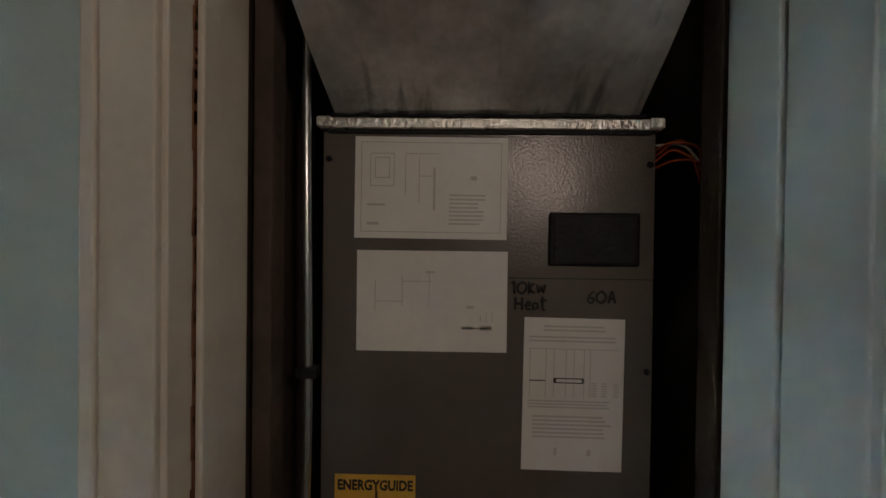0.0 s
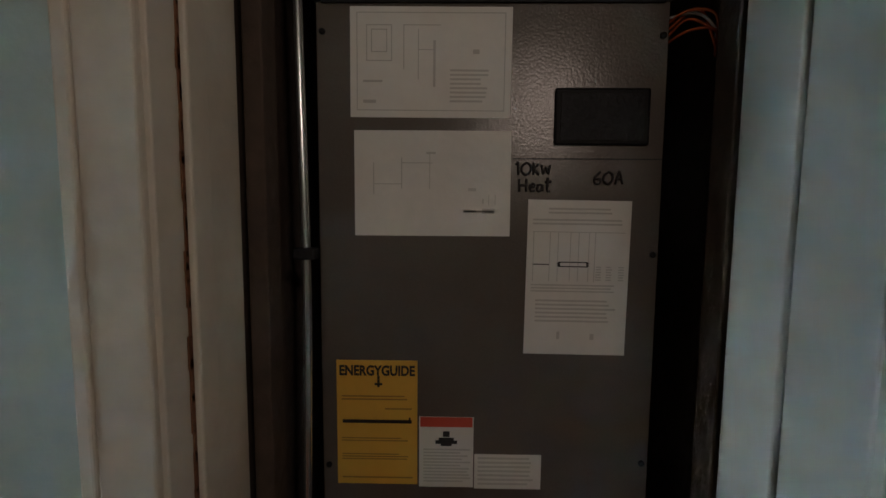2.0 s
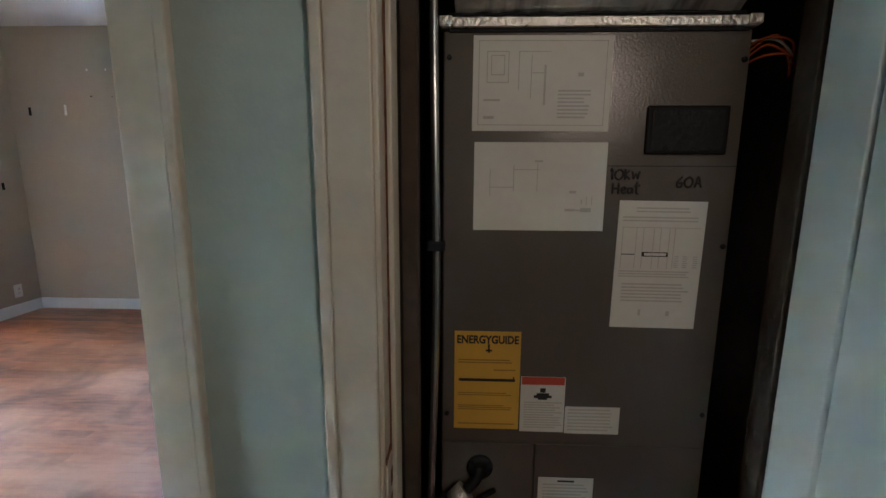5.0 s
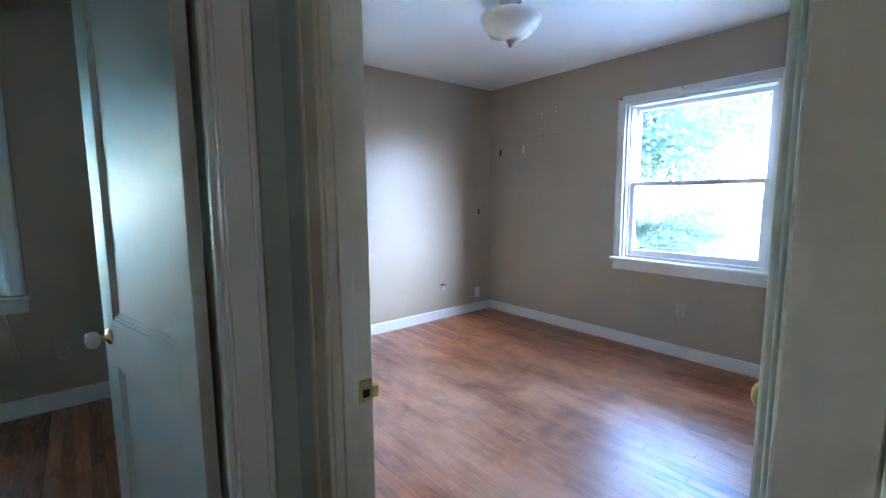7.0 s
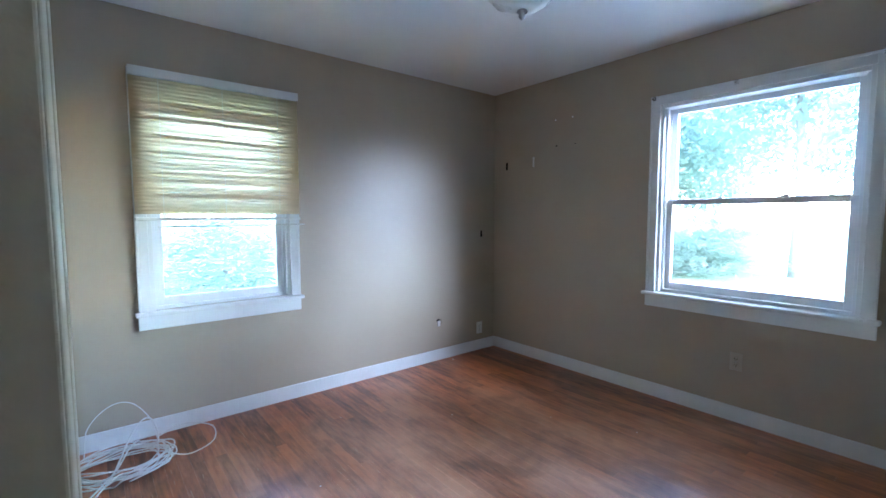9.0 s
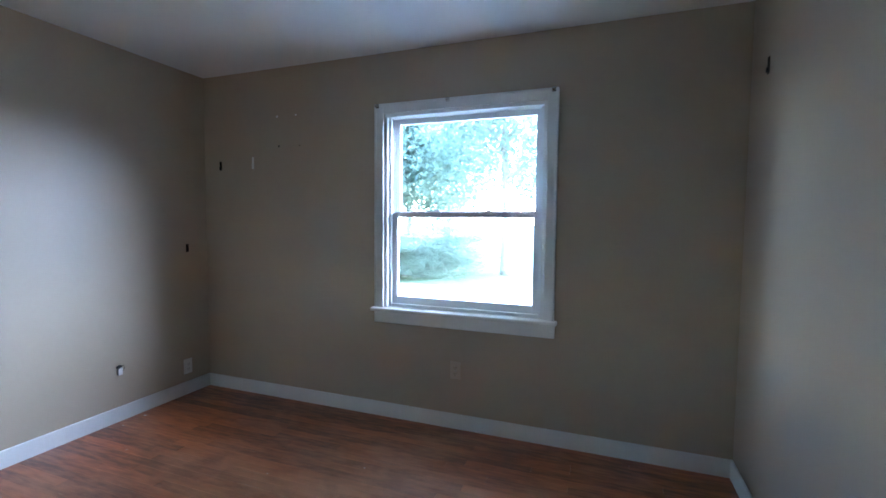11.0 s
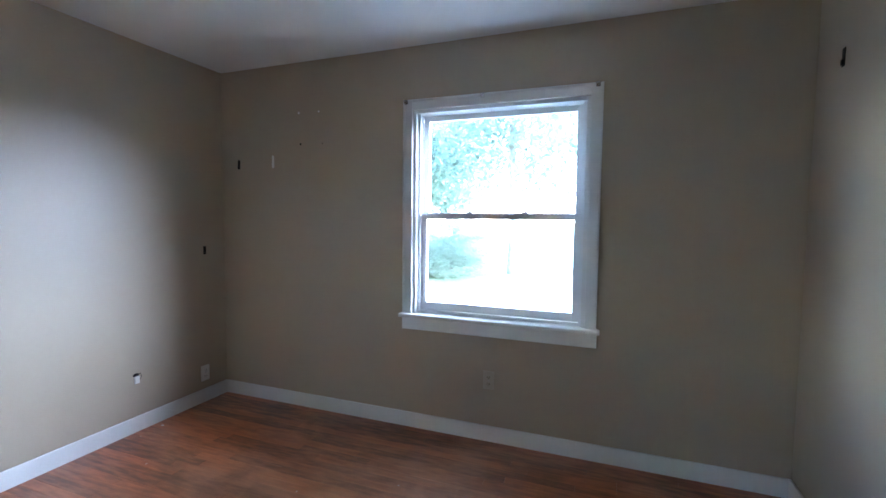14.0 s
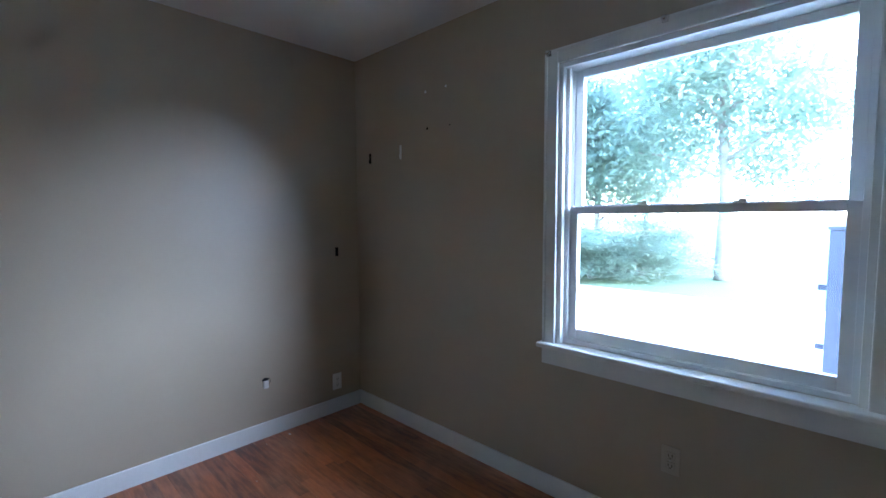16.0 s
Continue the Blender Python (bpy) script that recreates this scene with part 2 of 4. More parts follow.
RUST = mat("rust", (0.17, 0.07, 0.025), 0.85, scale=40, vary=0.45, fine=200, bump=0.5)
ORANGE = mat("orange_wire", (0.5, 0.10, 0.02), 0.5)
FROST = mat("frosted_glass", (0.80, 0.80, 0.76), 0.28, scale=7, vary=0.08)
CABLE = mat("white_cable", (0.70, 0.70, 0.68), 0.42, scale=12, vary=0.1)
SLAT = thin_mat("blind_slat", (0.74, 0.67, 0.52), (0.78, 0.60, 0.34), 0.55, 0.05)
LEAF = thin_mat("leaves", (0.10, 0.12, 0.085), (0.36, 0.45, 0.36), 0.55)
BARK = mat("bark", (0.22, 0.19, 0.16), 0.9, scale=5, vary=0.3, fine=30, bump=0.6)
GRASS = mat("mown_grass", (0.075, 0.10, 0.040), 0.95, scale=0.6, vary=0.35, fine=9, bump=0.5)
GRAVEL = mat("pale_gravel", (0.44, 0.43, 0.41), 0.9, scale=2, vary=0.2, fine=30, bump=0.5)
SIDING = mat("white_siding", (0.7, 0.7, 0.68), 0.6)
SHINGLE = mat("grey_shingle", (0.12, 0.12, 0.12), 0.9, scale=3, vary=0.3)
POSTGREY = mat("weathered_post", (0.05, 0.05, 0.066), 0.8, scale=4, vary=0.3)


# ---- building helpers ----
def add_box(bm, lo, hi, m=None):
    """An axis-aligned box from corner lo to corner hi."""
    c = [(a + b) / 2 for a, b in zip(lo, hi)]
    s = [abs(b - a) for a, b in zip(lo, hi)]
    mx = Matrix.Translation(c) @ Matrix.Diagonal((*s, 1))
    return bmesh.ops.create_cube(bm, size=1, matrix=m @ mx if m else mx)["verts"]


def box_bm(lo, hi, bevel=0.0, seg=2):
    bm = bmesh.new()
    add_box(bm, lo, hi)
    if bevel:
        bmesh.ops.bevel(bm, geom=bm.edges[:], offset=bevel, segments=seg, affect='EDGES', profile=0.5)
    return bm


def boxes_bm(pairs, bevel=0.0):
    bm = bmesh.new()
    for lo, hi in pairs:
        add_box(bm, lo, hi)
    if bevel:
        bmesh.ops.bevel(bm, geom=bm.edges[:], offset=bevel, segments=1, affect='EDGES', profile=0.5)
    return bm


def lathe_bm(profile, steps=32):
    """A turned shape round z from (radius, z) pairs."""
    bm = bmesh.new()
    rings = []
    for r, z in profile:
        rings.append([bm.verts.new((max(r, 1e-4) * math.cos(2 * math.pi * i / steps), max(r, 1e-4) * math.sin(2 * math.pi * i / steps), z)) for i in range(steps)])
    for a, b in zip(rings, rings[1:]):
        for i in range(steps):
            bm.faces.new((a[i], a[(i + 1) % steps], b[(i + 1) % steps], b[i]))
    bm.faces.new(rings[0][::-1])
    bm.faces.new(rings[-1])
    for f in bm.faces:
        f.smooth = True
    bmesh.ops.recalc_face_normals(bm, faces=bm.faces[:])
    return bm


def tube_bm(points, radius, steps=8):
    """A round tube along a polyline."""
    bm = bmesh.new()
    pts = [Vector(p) for p in points]
    rings = []
    up = Vector((0.13, 0.21, 0.97))
    for i, p in enumerate(pts):
        d = (pts[min(i + 1, len(pts) - 1)] - pts[max(i - 1, 0)]).normalized()
        a = d.cross(up)
        if a.length < 1e-3:
            a = d.cross(Vector((1, 0, 0)))
        a.normalize()
        b = d.cross(a)
        r = radius(i / (len(pts) - 1)) if callable(radius) else radius
        rings.append([bm.verts.new(p + r * (math.cos(2 * math.pi * k / steps) * a + math.sin(2 * math.pi * k / steps) * b)) for k in range(steps)])
    for a, b in zip(rings, rings[1:]):
        for k in range(steps):
            f = bm.faces.new((a[k], a[(k + 1) % steps], b[(k + 1) % steps], b[k]))
            f.smooth = True
    bm.faces.new(rings[0][::-1])
    bm.faces.new(rings[-1])
    bmesh.ops.recalc_face_normals(bm, faces=bm.faces[:])
    return bm


def mesh_of(name, bm, material):
    me = bpy.data.meshes.new(name)
    bm.to_mesh(me)
    bm.free()
    me.materials.append(material)
    return me


def part(name, bm, material, parent, label=""):
    ob = new(name, mesh_of(name, bm, material))
    ob.parent = parent
    return tagged(ob, label)


def thing(name, label, category, at=None, group="", kind=""):
    """An empty at the base of a thing whose parts hang under it."""
    ob = new(name)
    ob.empty_display_size = 0.1
    if at is not None:
        ob.matrix_world = at
    return tagged(ob, label, category, group, kind)


def solid(name, bm, material, label, category, kind="", at=None, group=""):
    ob = new(name, mesh_of(name, bm, material))
    if at is not None:
        ob.matrix_world = at
    return tagged(ob, label, category, group, kind)


def text_bm(body, size, m):
    """Writing in the built-in font as a thin mesh, placed by m."""
    cu = bpy.data.curves.new("writing", 'FONT')
    cu.body, cu.size, cu.extrude, cu.align_x = body, size, 0.0003, 'CENTER'
    cu.resolution_u = 3
    cu.offset = size * 0.035
    ob = bpy.data.objects.new("writing", cu)
    scene.collection.objects.link(ob)
    me = bpy.data.meshes.new_from_object(ob.evaluated_get(bpy.context.evaluated_depsgraph_get()))
    bpy.data.objects.remove(ob)
    bm = bmesh.new()
    bm.from_mesh(me)
    bm.transform(m)
    bpy.data.meshes.remove(me)
    return bm


# ---- structure ----
H = 2.44


def wall(name, axis, face, back, a0, a1, holes, material, label, top=H):
    """A wall along x (axis 'x') or y, between the planes face and back, with holes (from, to, bottom, top) right through it."""
    lo, hi = min(face, back), max(face, back)
    cuts = sorted({a0, a1, *[h[0] for h in holes], *[h[1] for h in holes]})
    pairs = []
    for p, q in zip(cuts, cuts[1:]):
        mid = (p + q) / 2
        spans = sorted((h[2], h[3]) for h in holes if h[0] < mid < h[1])
        z = -0.02
        for b, t in spans + [(top, top)]:
            if b > z + 1e-6:
                pairs.append(((p, lo, z), (q, hi, b)) if axis == 'x' else ((lo, p, z), (hi, q, b)))
            z = t
    return solid(name, boxes_bm(pairs), material, label, "wall", "structure")


W1 = (1.590, 2.655, 0.757, 2.045)      # bare window, along x
W2 = (-2.840, -2.020, 0.740, 2.055)    # window with the blind, along y
W3 = (-4.770, -3.945, 0.735, 2.045)    # window of the side room, along y
wall("wall_north", 'x', 0, 0.18, -0.18, 6.3, [W1], TAUPE, "taupe painted plaster wall round a bare window")
wall("wall_west", 'y', 0, -0.18, -6.6, 0, [W2, W3], TAUPE, "taupe painted outer wall with two windows")
wall("wall_east", 'y', 3.65, 3.715, -3.135, 0, [], TAUPE, "taupe painted bedroom side wall")
wall("wall_hall", 'x', -3.222, -3.135, 2.36, 6.3, [(2.665, 3.455, -1, 2.06), (3.75, 4.478, -1, 2.06)], MINT, "mint painted hall wall with two door openings")
wall("wall_hall_west", 'y', 2.47, 2.36, -6.6, -3.222, [(-4.18, -3.365, -1, 2.06)], MINT, "mint painted wall at the end of the hall")
wall("wall_partition", 'x', -3.29, -3.365, 0, 2.36, [], TAUPE, "taupe painted partition between two rooms")
wall("wall_jog", 'y', 2.36, 2.46, -3.29, -3.222, [], TAUPE, "short taupe return wall")
wall("wall_hall_south", 'x', -4.40, -4.50, 2.47, 6.3, [], MINT, "mint painted hall back wall")
wall("wall_room_south", 'x', -6.5, -6.6, 0, 2.36, [], TAUPE, "taupe painted end wall of the side room")
wall("wall_hall_east", 'y', 6.2, 6.3, -4.4, 0, [], MINT, "mint painted end wall of the hall")
# skins of taupe on the bedroom side of the hall wall
solid("wall_door_face", boxes_bm([((2.46, -3.1345, 0), (2.60, -3.130, H)), ((3.52, -3.1345, 0), (3.65, -3.130, H)), ((2.60, -3.1345, 2.14), (3.52, -3.130, H))]), TAUPE, "taupe paint on the bedroom side of the door wall", "wall", "structure")
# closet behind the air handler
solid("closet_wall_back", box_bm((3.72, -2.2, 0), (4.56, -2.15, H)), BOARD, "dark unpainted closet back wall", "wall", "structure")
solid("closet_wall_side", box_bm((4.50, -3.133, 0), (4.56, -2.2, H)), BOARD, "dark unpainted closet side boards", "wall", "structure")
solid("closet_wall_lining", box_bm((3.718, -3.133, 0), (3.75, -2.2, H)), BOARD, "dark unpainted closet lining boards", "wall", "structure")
solid("ceiling", box_bm((-0.18, -6.6, H), (6.3, 0.18, H + 0.1)), WHITE_CEIL, "white painted plaster ceiling", "ceiling", "structure")
# unseen slab, added to keep sun out and cut high sky at the windows
solid("roof", box_bm((-0.45, -6.9, H + 0.12), (6.6, 0.45, H + 0.24), 0.02), SHINGLE, "unseen grey roof slab with eaves, added to block light", "roof", "structure")
solid("foundation", box_bm((-0.16, -6.58, -0.75), (6.28, 0.16, -0.03)), SIDING, "pale house foundation", "wall", "structure")


def baseboard(runs, h, label):
    """White boards with a rounded top, each run (x0, y0, x1, y1, inward x, inward y)."""
    bm = bmesh.new()
    for x0, y0, x1, y1, ix, iy in runs:
        t = 0.013
        lo = (min(x0, x1) + min(0, ix * t), min(y0, y1) + min(0, iy * t), 0.0)
        hi = (max(x0, x1) + max(0, ix * t), max(y0, y1) + max(0, iy * t), h)
        vs = add_box(bm, lo, hi)
        top = [e for e in {e for v in vs for e in v.link_edges} if all(abs(v.co.z - h) < 1e-5 for v in e.verts)]
        bmesh.ops.bevel(bm, geom=top, offset=0.005, segments=2, affect='EDGES', profile=0.5)
    return solid("baseboard", bm, TRIM, label, "baseboard", "structure")


baseboard([(0.013, 0, 3.637, 0, 0, -1), (0, -3.29, 0, 0, 1, 0), (3.65, -3.06, 3.65, 0, -1, 0), (0.013, -3.29, 2.36, -3.29, 0, 1), (3.52, -3.13, 3.637, -3.13, 0, 1)], 0.098, "white painted baseboard round the bedroom")
baseboard([(0, -6.5, 0, -3.365, 1, 0), (0.013, -3.365, 1.9, -3.365, 0, -1), (0.013, -6.5, 2.36, -6.5, 0, 1)], 0.11, "white painted baseboard of the side room")
baseboard([(2.47, -4.40, 6.2, -4.40, 0, 1), (3.512, -3.222, 3.685, -3.222, 0, -1), (4.53, -3.222, 6.2, -3.222, 0, -1)], 0.11, "white painted hall baseboard")
solid("trim_chair_rail", boxes_bm([((3.512, -3.240, 0.60), (3.686, -3.222, 0.665)), ((3.512, -3.246, 0.648), (3.686, -3.2405, 0.660)), ((4.53, -3.240, 0.60), (6.2, -3.222, 0.665))], 0.003), TRIM, "white painted chair rail on the mint wall", "trim", "structure")


def casing_bm(x0, x1, z1, w, t, y, sgn, bottom=0.0):
    """Door casing of two uprights and a head, with a raised outer bead, on the plane y towards sgn."""
    bm = bmesh.new()
    def slab(a, b, za, zb, d):
        lo, hi = sorted((y, y + sgn * d))
        vs = add_box(bm, (a, lo, za), (b, hi, zb))
        bmesh.ops.bevel(bm, geom=list({e for v in vs for e in v.link_edges}), offset=0.003, segments=2, affect='EDGES', profile=0.5)
    bead = 0.016
    slab(x0 - w + bead, x0, bottom, z1, t * 0.75)
    slab(x0 - w, x0 - w + bead, bottom, z1 + w, t)
    slab(x1, x1 + w - bead, bottom, z1, t * 0.75)
    slab(x1 + w - bead, x1 + w, bottom, z1 + w, t)
    slab(x0 - w + bead, x1 + w - bead, z1, z1 + w - bead, t * 0.75)
    slab(x0 - w + bead, x1 + w - bead, z1 + w - bead, z1 + w, t)
    return bm


# bedroom doorway
CB0, CB1, DH = 2.685, 3.435, 2.04
door1 = thing("door_1", "cream painted bedroom door frame with brass strike plate", "door frame", kind="structure")
part("casing", casing_bm(CB0 - 0.006, CB1 + 0.006, DH + 0.006, 0.075, 0.016, -3.222, -1), OLD_TRIM, door1)
part("casing", casing_bm(CB0 - 0.006, CB1 + 0.006, DH + 0.006, 0.075, 0.006, -3.1305, 1), OLD_TRIM, door1)
part("jamb", box_bm((2.665, -3.224, 0), (CB0, -3.128, DH), 0.002), OLD_TRIM, door1)
part("jamb", box_bm((CB1, -3.224, 0), (3.455, -3.128, DH), 0.002), OLD_TRIM, door1)
part("jamb", box_bm((2.665, -3.224, DH), (3.455, -3.128, DH + 0.02), 0.002), OLD_TRIM, door1)
part("door_stop", box_bm((CB0, -3.205, 0), (CB0 + 0.011, -3.172, DH - 0.012), 0.003), OLD_TRIM, door1)
part("door_stop", box_bm((CB1 - 0.011, -3.205, 0), (CB1, -3.172, DH - 0.012), 0.003), OLD_TRIM, door1)
part("door_stop", box_bm((CB0, -3.205, DH - 0.011), (CB1, -3.172, DH), 0.003), OLD_TRIM, door1)
sp = part("strike_plate", boxes_bm([((CB0, -3.163, 0.835), (CB0 + 0.003, -3.131, 0.845)), ((CB0, -3.163, 0.865), (CB0 + 0.003, -3.131, 0.888)), ((CB0, -3.163, 0.845), (CB0 + 0.003, -3.155, 0.865)), ((CB0, -3.136, 0.845), (CB0 + 0.003, -3.131, 0.865)), ((CB0 + 0.001, -3.131, 0.842), (CB0 + 0.006, -3.117, 0.868))]), BRASS, door1, "brass strike plate")
part("latch_hole", box_bm((CB0 + 0.0002, -3.155, 0.845), (CB0 + 0.001, -3.136, 0.865)), DARK, sp)
for hz in (0.28, 0.98, 1.78):
    hg = part("hinge", boxes_bm([((CB1 - 0.003, -3.166, hz), (CB1, -3.134, hz + 0.09))], 0.001), BRASS, door1, "brass hinge")
    kb = lathe_bm([(0.006, 0), (0.006, 0.09), (0.004, 0.097)], 12)
    kb.transform(Matrix.Translation((CB1 - 0.004, -3.128, hz)))
    part("knuckle", kb, BRASS, hg)

# closet doorway
C0, C1 = 3.77, 4.432
door2 = thing("door_2", "cream painted closet door frame with rust-stained edge", "door frame", kind="structure")
part("casing", casing_bm(C0 - 0.006, C1 + 0.048, DH + 0.006, 0.075, 0.016, -3.222, -1), OLD_TRIM, door2)
part("jamb", box_bm((3.75, -3.224, 0), (C0, -3.05, DH), 0.002), OLD_TRIM, door2)
part("jamb", box_bm((C1, -3.146, 0), (4.478, -3.05, DH), 0.002), DOOR_PAINT, door2)
part("jamb", box_bm((3.75, -3.224, DH), (4.478, -3.05, DH + 0.02), 0.002), OLD_TRIM, door2)
part("door_stop", box_bm((C0, -3.178, 0), (C0 + 0.010, -3.14, DH - 0.012), 0.003), OLD_TRIM, door2)
rb = bmesh.new()
rz = 0.15
while rz < 1.95:
    hh = random.uniform(0.012, 0.05)
    ww = random.uniform(0.0015, 0.005)
    add_box(rb, (C0 + 0.0005, -3.180 - ww, rz), (C0 + 0.0025, -3.178, rz + hh))
    rz += hh * random.uniform(0.6, 0.95)
part("rust_streak", rb, RUST, door2, "line of rust along the door stop")
ls = part("strike_plate", box_bm((C0, -3.228, 0.775), (C0 + 0.004, -3.186, 0.842), 0.0015), OLD_TRIM, door2, "paint-clogged strike plate edged with rust")
part("rust_rim", box_bm((C0, -3.2235, 0.766), (C0 + 0.002, -3.181, 0.851), 0.0008), RUST, ls)
part("latch_hole", box_bm((C0 + 0.0045, -3.205, 0.795), (C0 + 0.005, -3.190, 0.820)), RUST, ls)

# side room doorway in the hall's end wall
door3 = thing("door_3", "white painted door frame of the side room", "door frame", kind="structure")
S0, S1 = -4.165, -3.37
cb = casing_bm(-S1 - 0.006, -S0 + 0.006, DH + 0.006, 0.075, 0.016, 0, -1)
cb.transform(Matrix(((0, -1, 0, 2.47), (-1, 0, 0, 0), (0, 0, 1, 0), (0, 0, 0, 1))))
bmesh.ops.recalc_face_normals(cb, faces=cb.faces[:])
part("casing", cb, TRIM, door3)
part("jamb", box_bm((2.358, S1, 0), (2.472, S1 + 0.015, DH), 0.002), TRIM, door3)
part("jamb", box_bm((2.358, S0 - 0.015, 0), (2.472, S0, DH), 0.002), TRIM, door3)
part("jamb", box_bm((2.358, S0 - 0.015, DH), (2.472, S1 + 0.015, DH + 0.02), 0.002), TRIM, door3)
part("door_stop", box_bm((2.41, S1 - 0.011, 0), (2.44, S1, DH - 0.012), 0.002), TRIM, door3)


def panel_leaf(name, at, width, label, lock=0.74, knob_mat=None):
    """A two-panel door leaf: hinge edge at x=0, 35 mm thick round y=0, with recessed panels; parts for stiles, rails and panels."""
    d = thing(name, label, "door", at)
    t, st = 0.0175, 0.105
    part("stile", box_bm((0, -t, 0.012), (st, t, 2.03), 0.002), DOOR_PAINT, d)
    part("stile", box_bm((width - st, -t, 0.012), (width, t, 2.03), 0.002), DOOR_PAINT, d)
    for a, b in ((0.012, 0.22), (lock, lock + 0.16), (1.92, 2.03)):
        part("rail", box_bm((st, -t, a), (width - st, t, b), 0.0005), DOOR_PAINT, d)
    for a, b in ((0.22, lock), (lock + 0.16, 1.92)):
        p = part("panel", box_bm((st, -0.006, a), (width - st, 0.006, b)), DOOR_PAINT, d)
        mb = bmesh.new()
        for s in (-1, 1):
            for k, (w0, dd) in enumerate(((0.0, 0.0135), (0.010, 0.0105), (0.018, 0.0085))):
                i0, i1 = w0, (0.010, 0.018, 0.024)[k]
                y0, y1 = sorted((s * 0.006, s * dd))
                add_box(mb, (st + i0, y0, a + i0), (st + i1, y1, b - i0))
                add_box(mb, (width - st - i1, y0, a + i0), (width - st - i0, y1, b - i0))
                add_box(mb, (st + i1, y0, a + i0), (width - st - i1, y1, a + i1))
                add_box(mb, (st + i1, y0, b - i1), (width - st - i1, y1, b - i0))
        part("moulding", mb, DOOR_PAINT, p)
    for s in (-1, 1):
        rose = lathe_bm([(0.027, 0), (0.027, 0.004), (0.020, 0.009), (0.010, 0.012), (0.010, 0.026), (0.016, 0.030)], 24)
        turn = Matrix.Translation((width - 0.06, s * t, 0.835)) @ Matrix.Rotation(radians(-90 * s), 4, 'X')
        rose.transform(turn)
        r = part("knob_rose", rose, BRASS, d, "polished brass rose")
        kn = lathe_bm([(0.014, 0.030), (0.026, 0.036), (0.029, 0.050), (0.025, 0.062), (0.012, 0.068)], 12)
        kn.transform(turn)
        part("knob", kn, knob_mat or WPLASTIC, r, "" if knob_mat else "milky faceted glass knob")
    return d


panel_leaf("closet_door", pose(4.4535, -3.152, 0, 0, 0, -90), 0.65, "white painted panel closet door standing wide open", 0.60)
panel_leaf("bedroom_door", pose(3.420, -3.100, 0, 0, 0, 99.0), 0.74, "white painted panel door with brass knob, opened into the bedroom", 0.74, BRASS)
panel_leaf("room_door", pose(2.335, -3.400, 0, 0, 0, 193.0), 0.70, "glossy white painted panel door with glass knob, standing open")


# ---- windows ----
def window(name, at, w, z0, z1, label, locks=True):
    """A double-hung window round local x=0: local y points outdoors, the room's wall face is y=0."""
    d = thing(name, label, "window", at, kind="structure")
    h, cw = w / 2, 0.062
    for s in (-1, 1):
        a, b = sorted((s * h, s * (h + cw)))
        part("casing", box_bm((a, -0.018, z0), (b, 0, z1 + cw), 0.003), TRIM, d)
        a, b = sorted((s * (h + cw - 0.014), s * (h + cw)))
        part("casing_bead", box_bm((a, -0.026, z0), (b, -0.0185, z1 + cw), 0.003), TRIM, d)
        a, b = sorted((s * h, s * (h - 0.022)))
        part("window_frame", box_bm((a, 0.0, z0), (b, 0.17, z1), 0.002), TRIM, d)
        a, b = sorted((s * (h - 0.022), s * (h - 0.040)))
        part("track", boxes_bm([((a, 0.028, z0), (b, 0.045, z1 - 0.022)), ((a, 0.078, z0), (b, 0.084, z1 - 0.022)), ((a, 0.116, z0), (b, 0.13, z1 - 0.022))], 0.001), VINYL, d)
    part("casing", box_bm((-h, -0.018, z1), (h, 0, z1 + cw), 0.003), TRIM, d)
    part("casing_bead", box_bm((-h - cw + 0.014, -0.026, z1 + cw - 0.014), (h + cw - 0.014, -0.0185, z1 + cw), 0.003), TRIM, d)
    part("window_frame", box_bm((-h + 0.022, 0.0, z1 - 0.022), (h - 0.022, 0.17, z1), 0.002), TRIM, d)
    part("window_frame", box_bm((-h + 0.022, 0.03, z0), (h - 0.022, 0.19, z0 + 0.020), 0.002), VINYL, d)
    part("window_sill", box_bm((-h - cw - 0.018, -0.052, z0 - 0.024), (h + cw + 0.018, 0.03, z0), 0.006), TRIM, d)
    part("apron", box_bm((-h - cw - 0.004, -0.02, z0 - 0.105), (h + cw + 0.004, 0, z0 - 0.024), 0.004), TRIM, d)
    mid = z0 + (z1 - z0) * 0.475
    for nm, y0, za, zb, bot in (("upper_sash", 0.086, mid - 0.004, z1 - 0.024, 0.040), ("lower_sash", 0.046, z0 + 0.022, mid + 0.030, 0.048)):
        i = h - 0.024
        st = 0.052
        sash = part(nm, boxes_bm([((-i, y0, za), (-i + st, y0 + 0.03, zb)), ((i - st, y0, za), (i, y0 + 0.03, zb)), ((-i + st, y0, za), (i - st, y0 + 0.03, za + bot)), ((-i + st, y0, zb - 0.034), (i - st, y0 + 0.03, zb))], 0.002), VINYL, d)
        g = part("pane", box_bm((-i + st - 0.004, y0 + 0.013, za + bot - 0.004), (i - st + 0.004, y0 + 0.017, zb - 0.030)), GLASS, sash)
        g.visible_shadow = False
    if locks:
        for x in (-w * 0.16, w * 0.16):
            lk = box_bm((x - 0.024, 0.05, mid + 0.0305), (x + 0.024, 0.074, mid + 0.040), 0.004)
            add_box(lk, (x - 0.006, 0.044, mid + 0.034), (x + 0.020, 0.058, mid + 0.046))
            part("sash_lock", lk, VINYL, d)
    return d


win1 = window("window_1", pose((W1[0] + W1[1]) / 2, 0, 0), W1[1] - W1[0], W1[2], W1[3], "white double-hung window without curtains")
WEST = lambda yc: Matrix(((0, -1, 0, 0), (1, 0, 0, yc), (0, 0, 1, 0), (0, 0, 0, 1)))
window("window_2", WEST((W2[0] + W2[1]) / 2), W2[1] - W2[0], W2[2], W2[3], "white double-hung window behind a half-lowered blind")
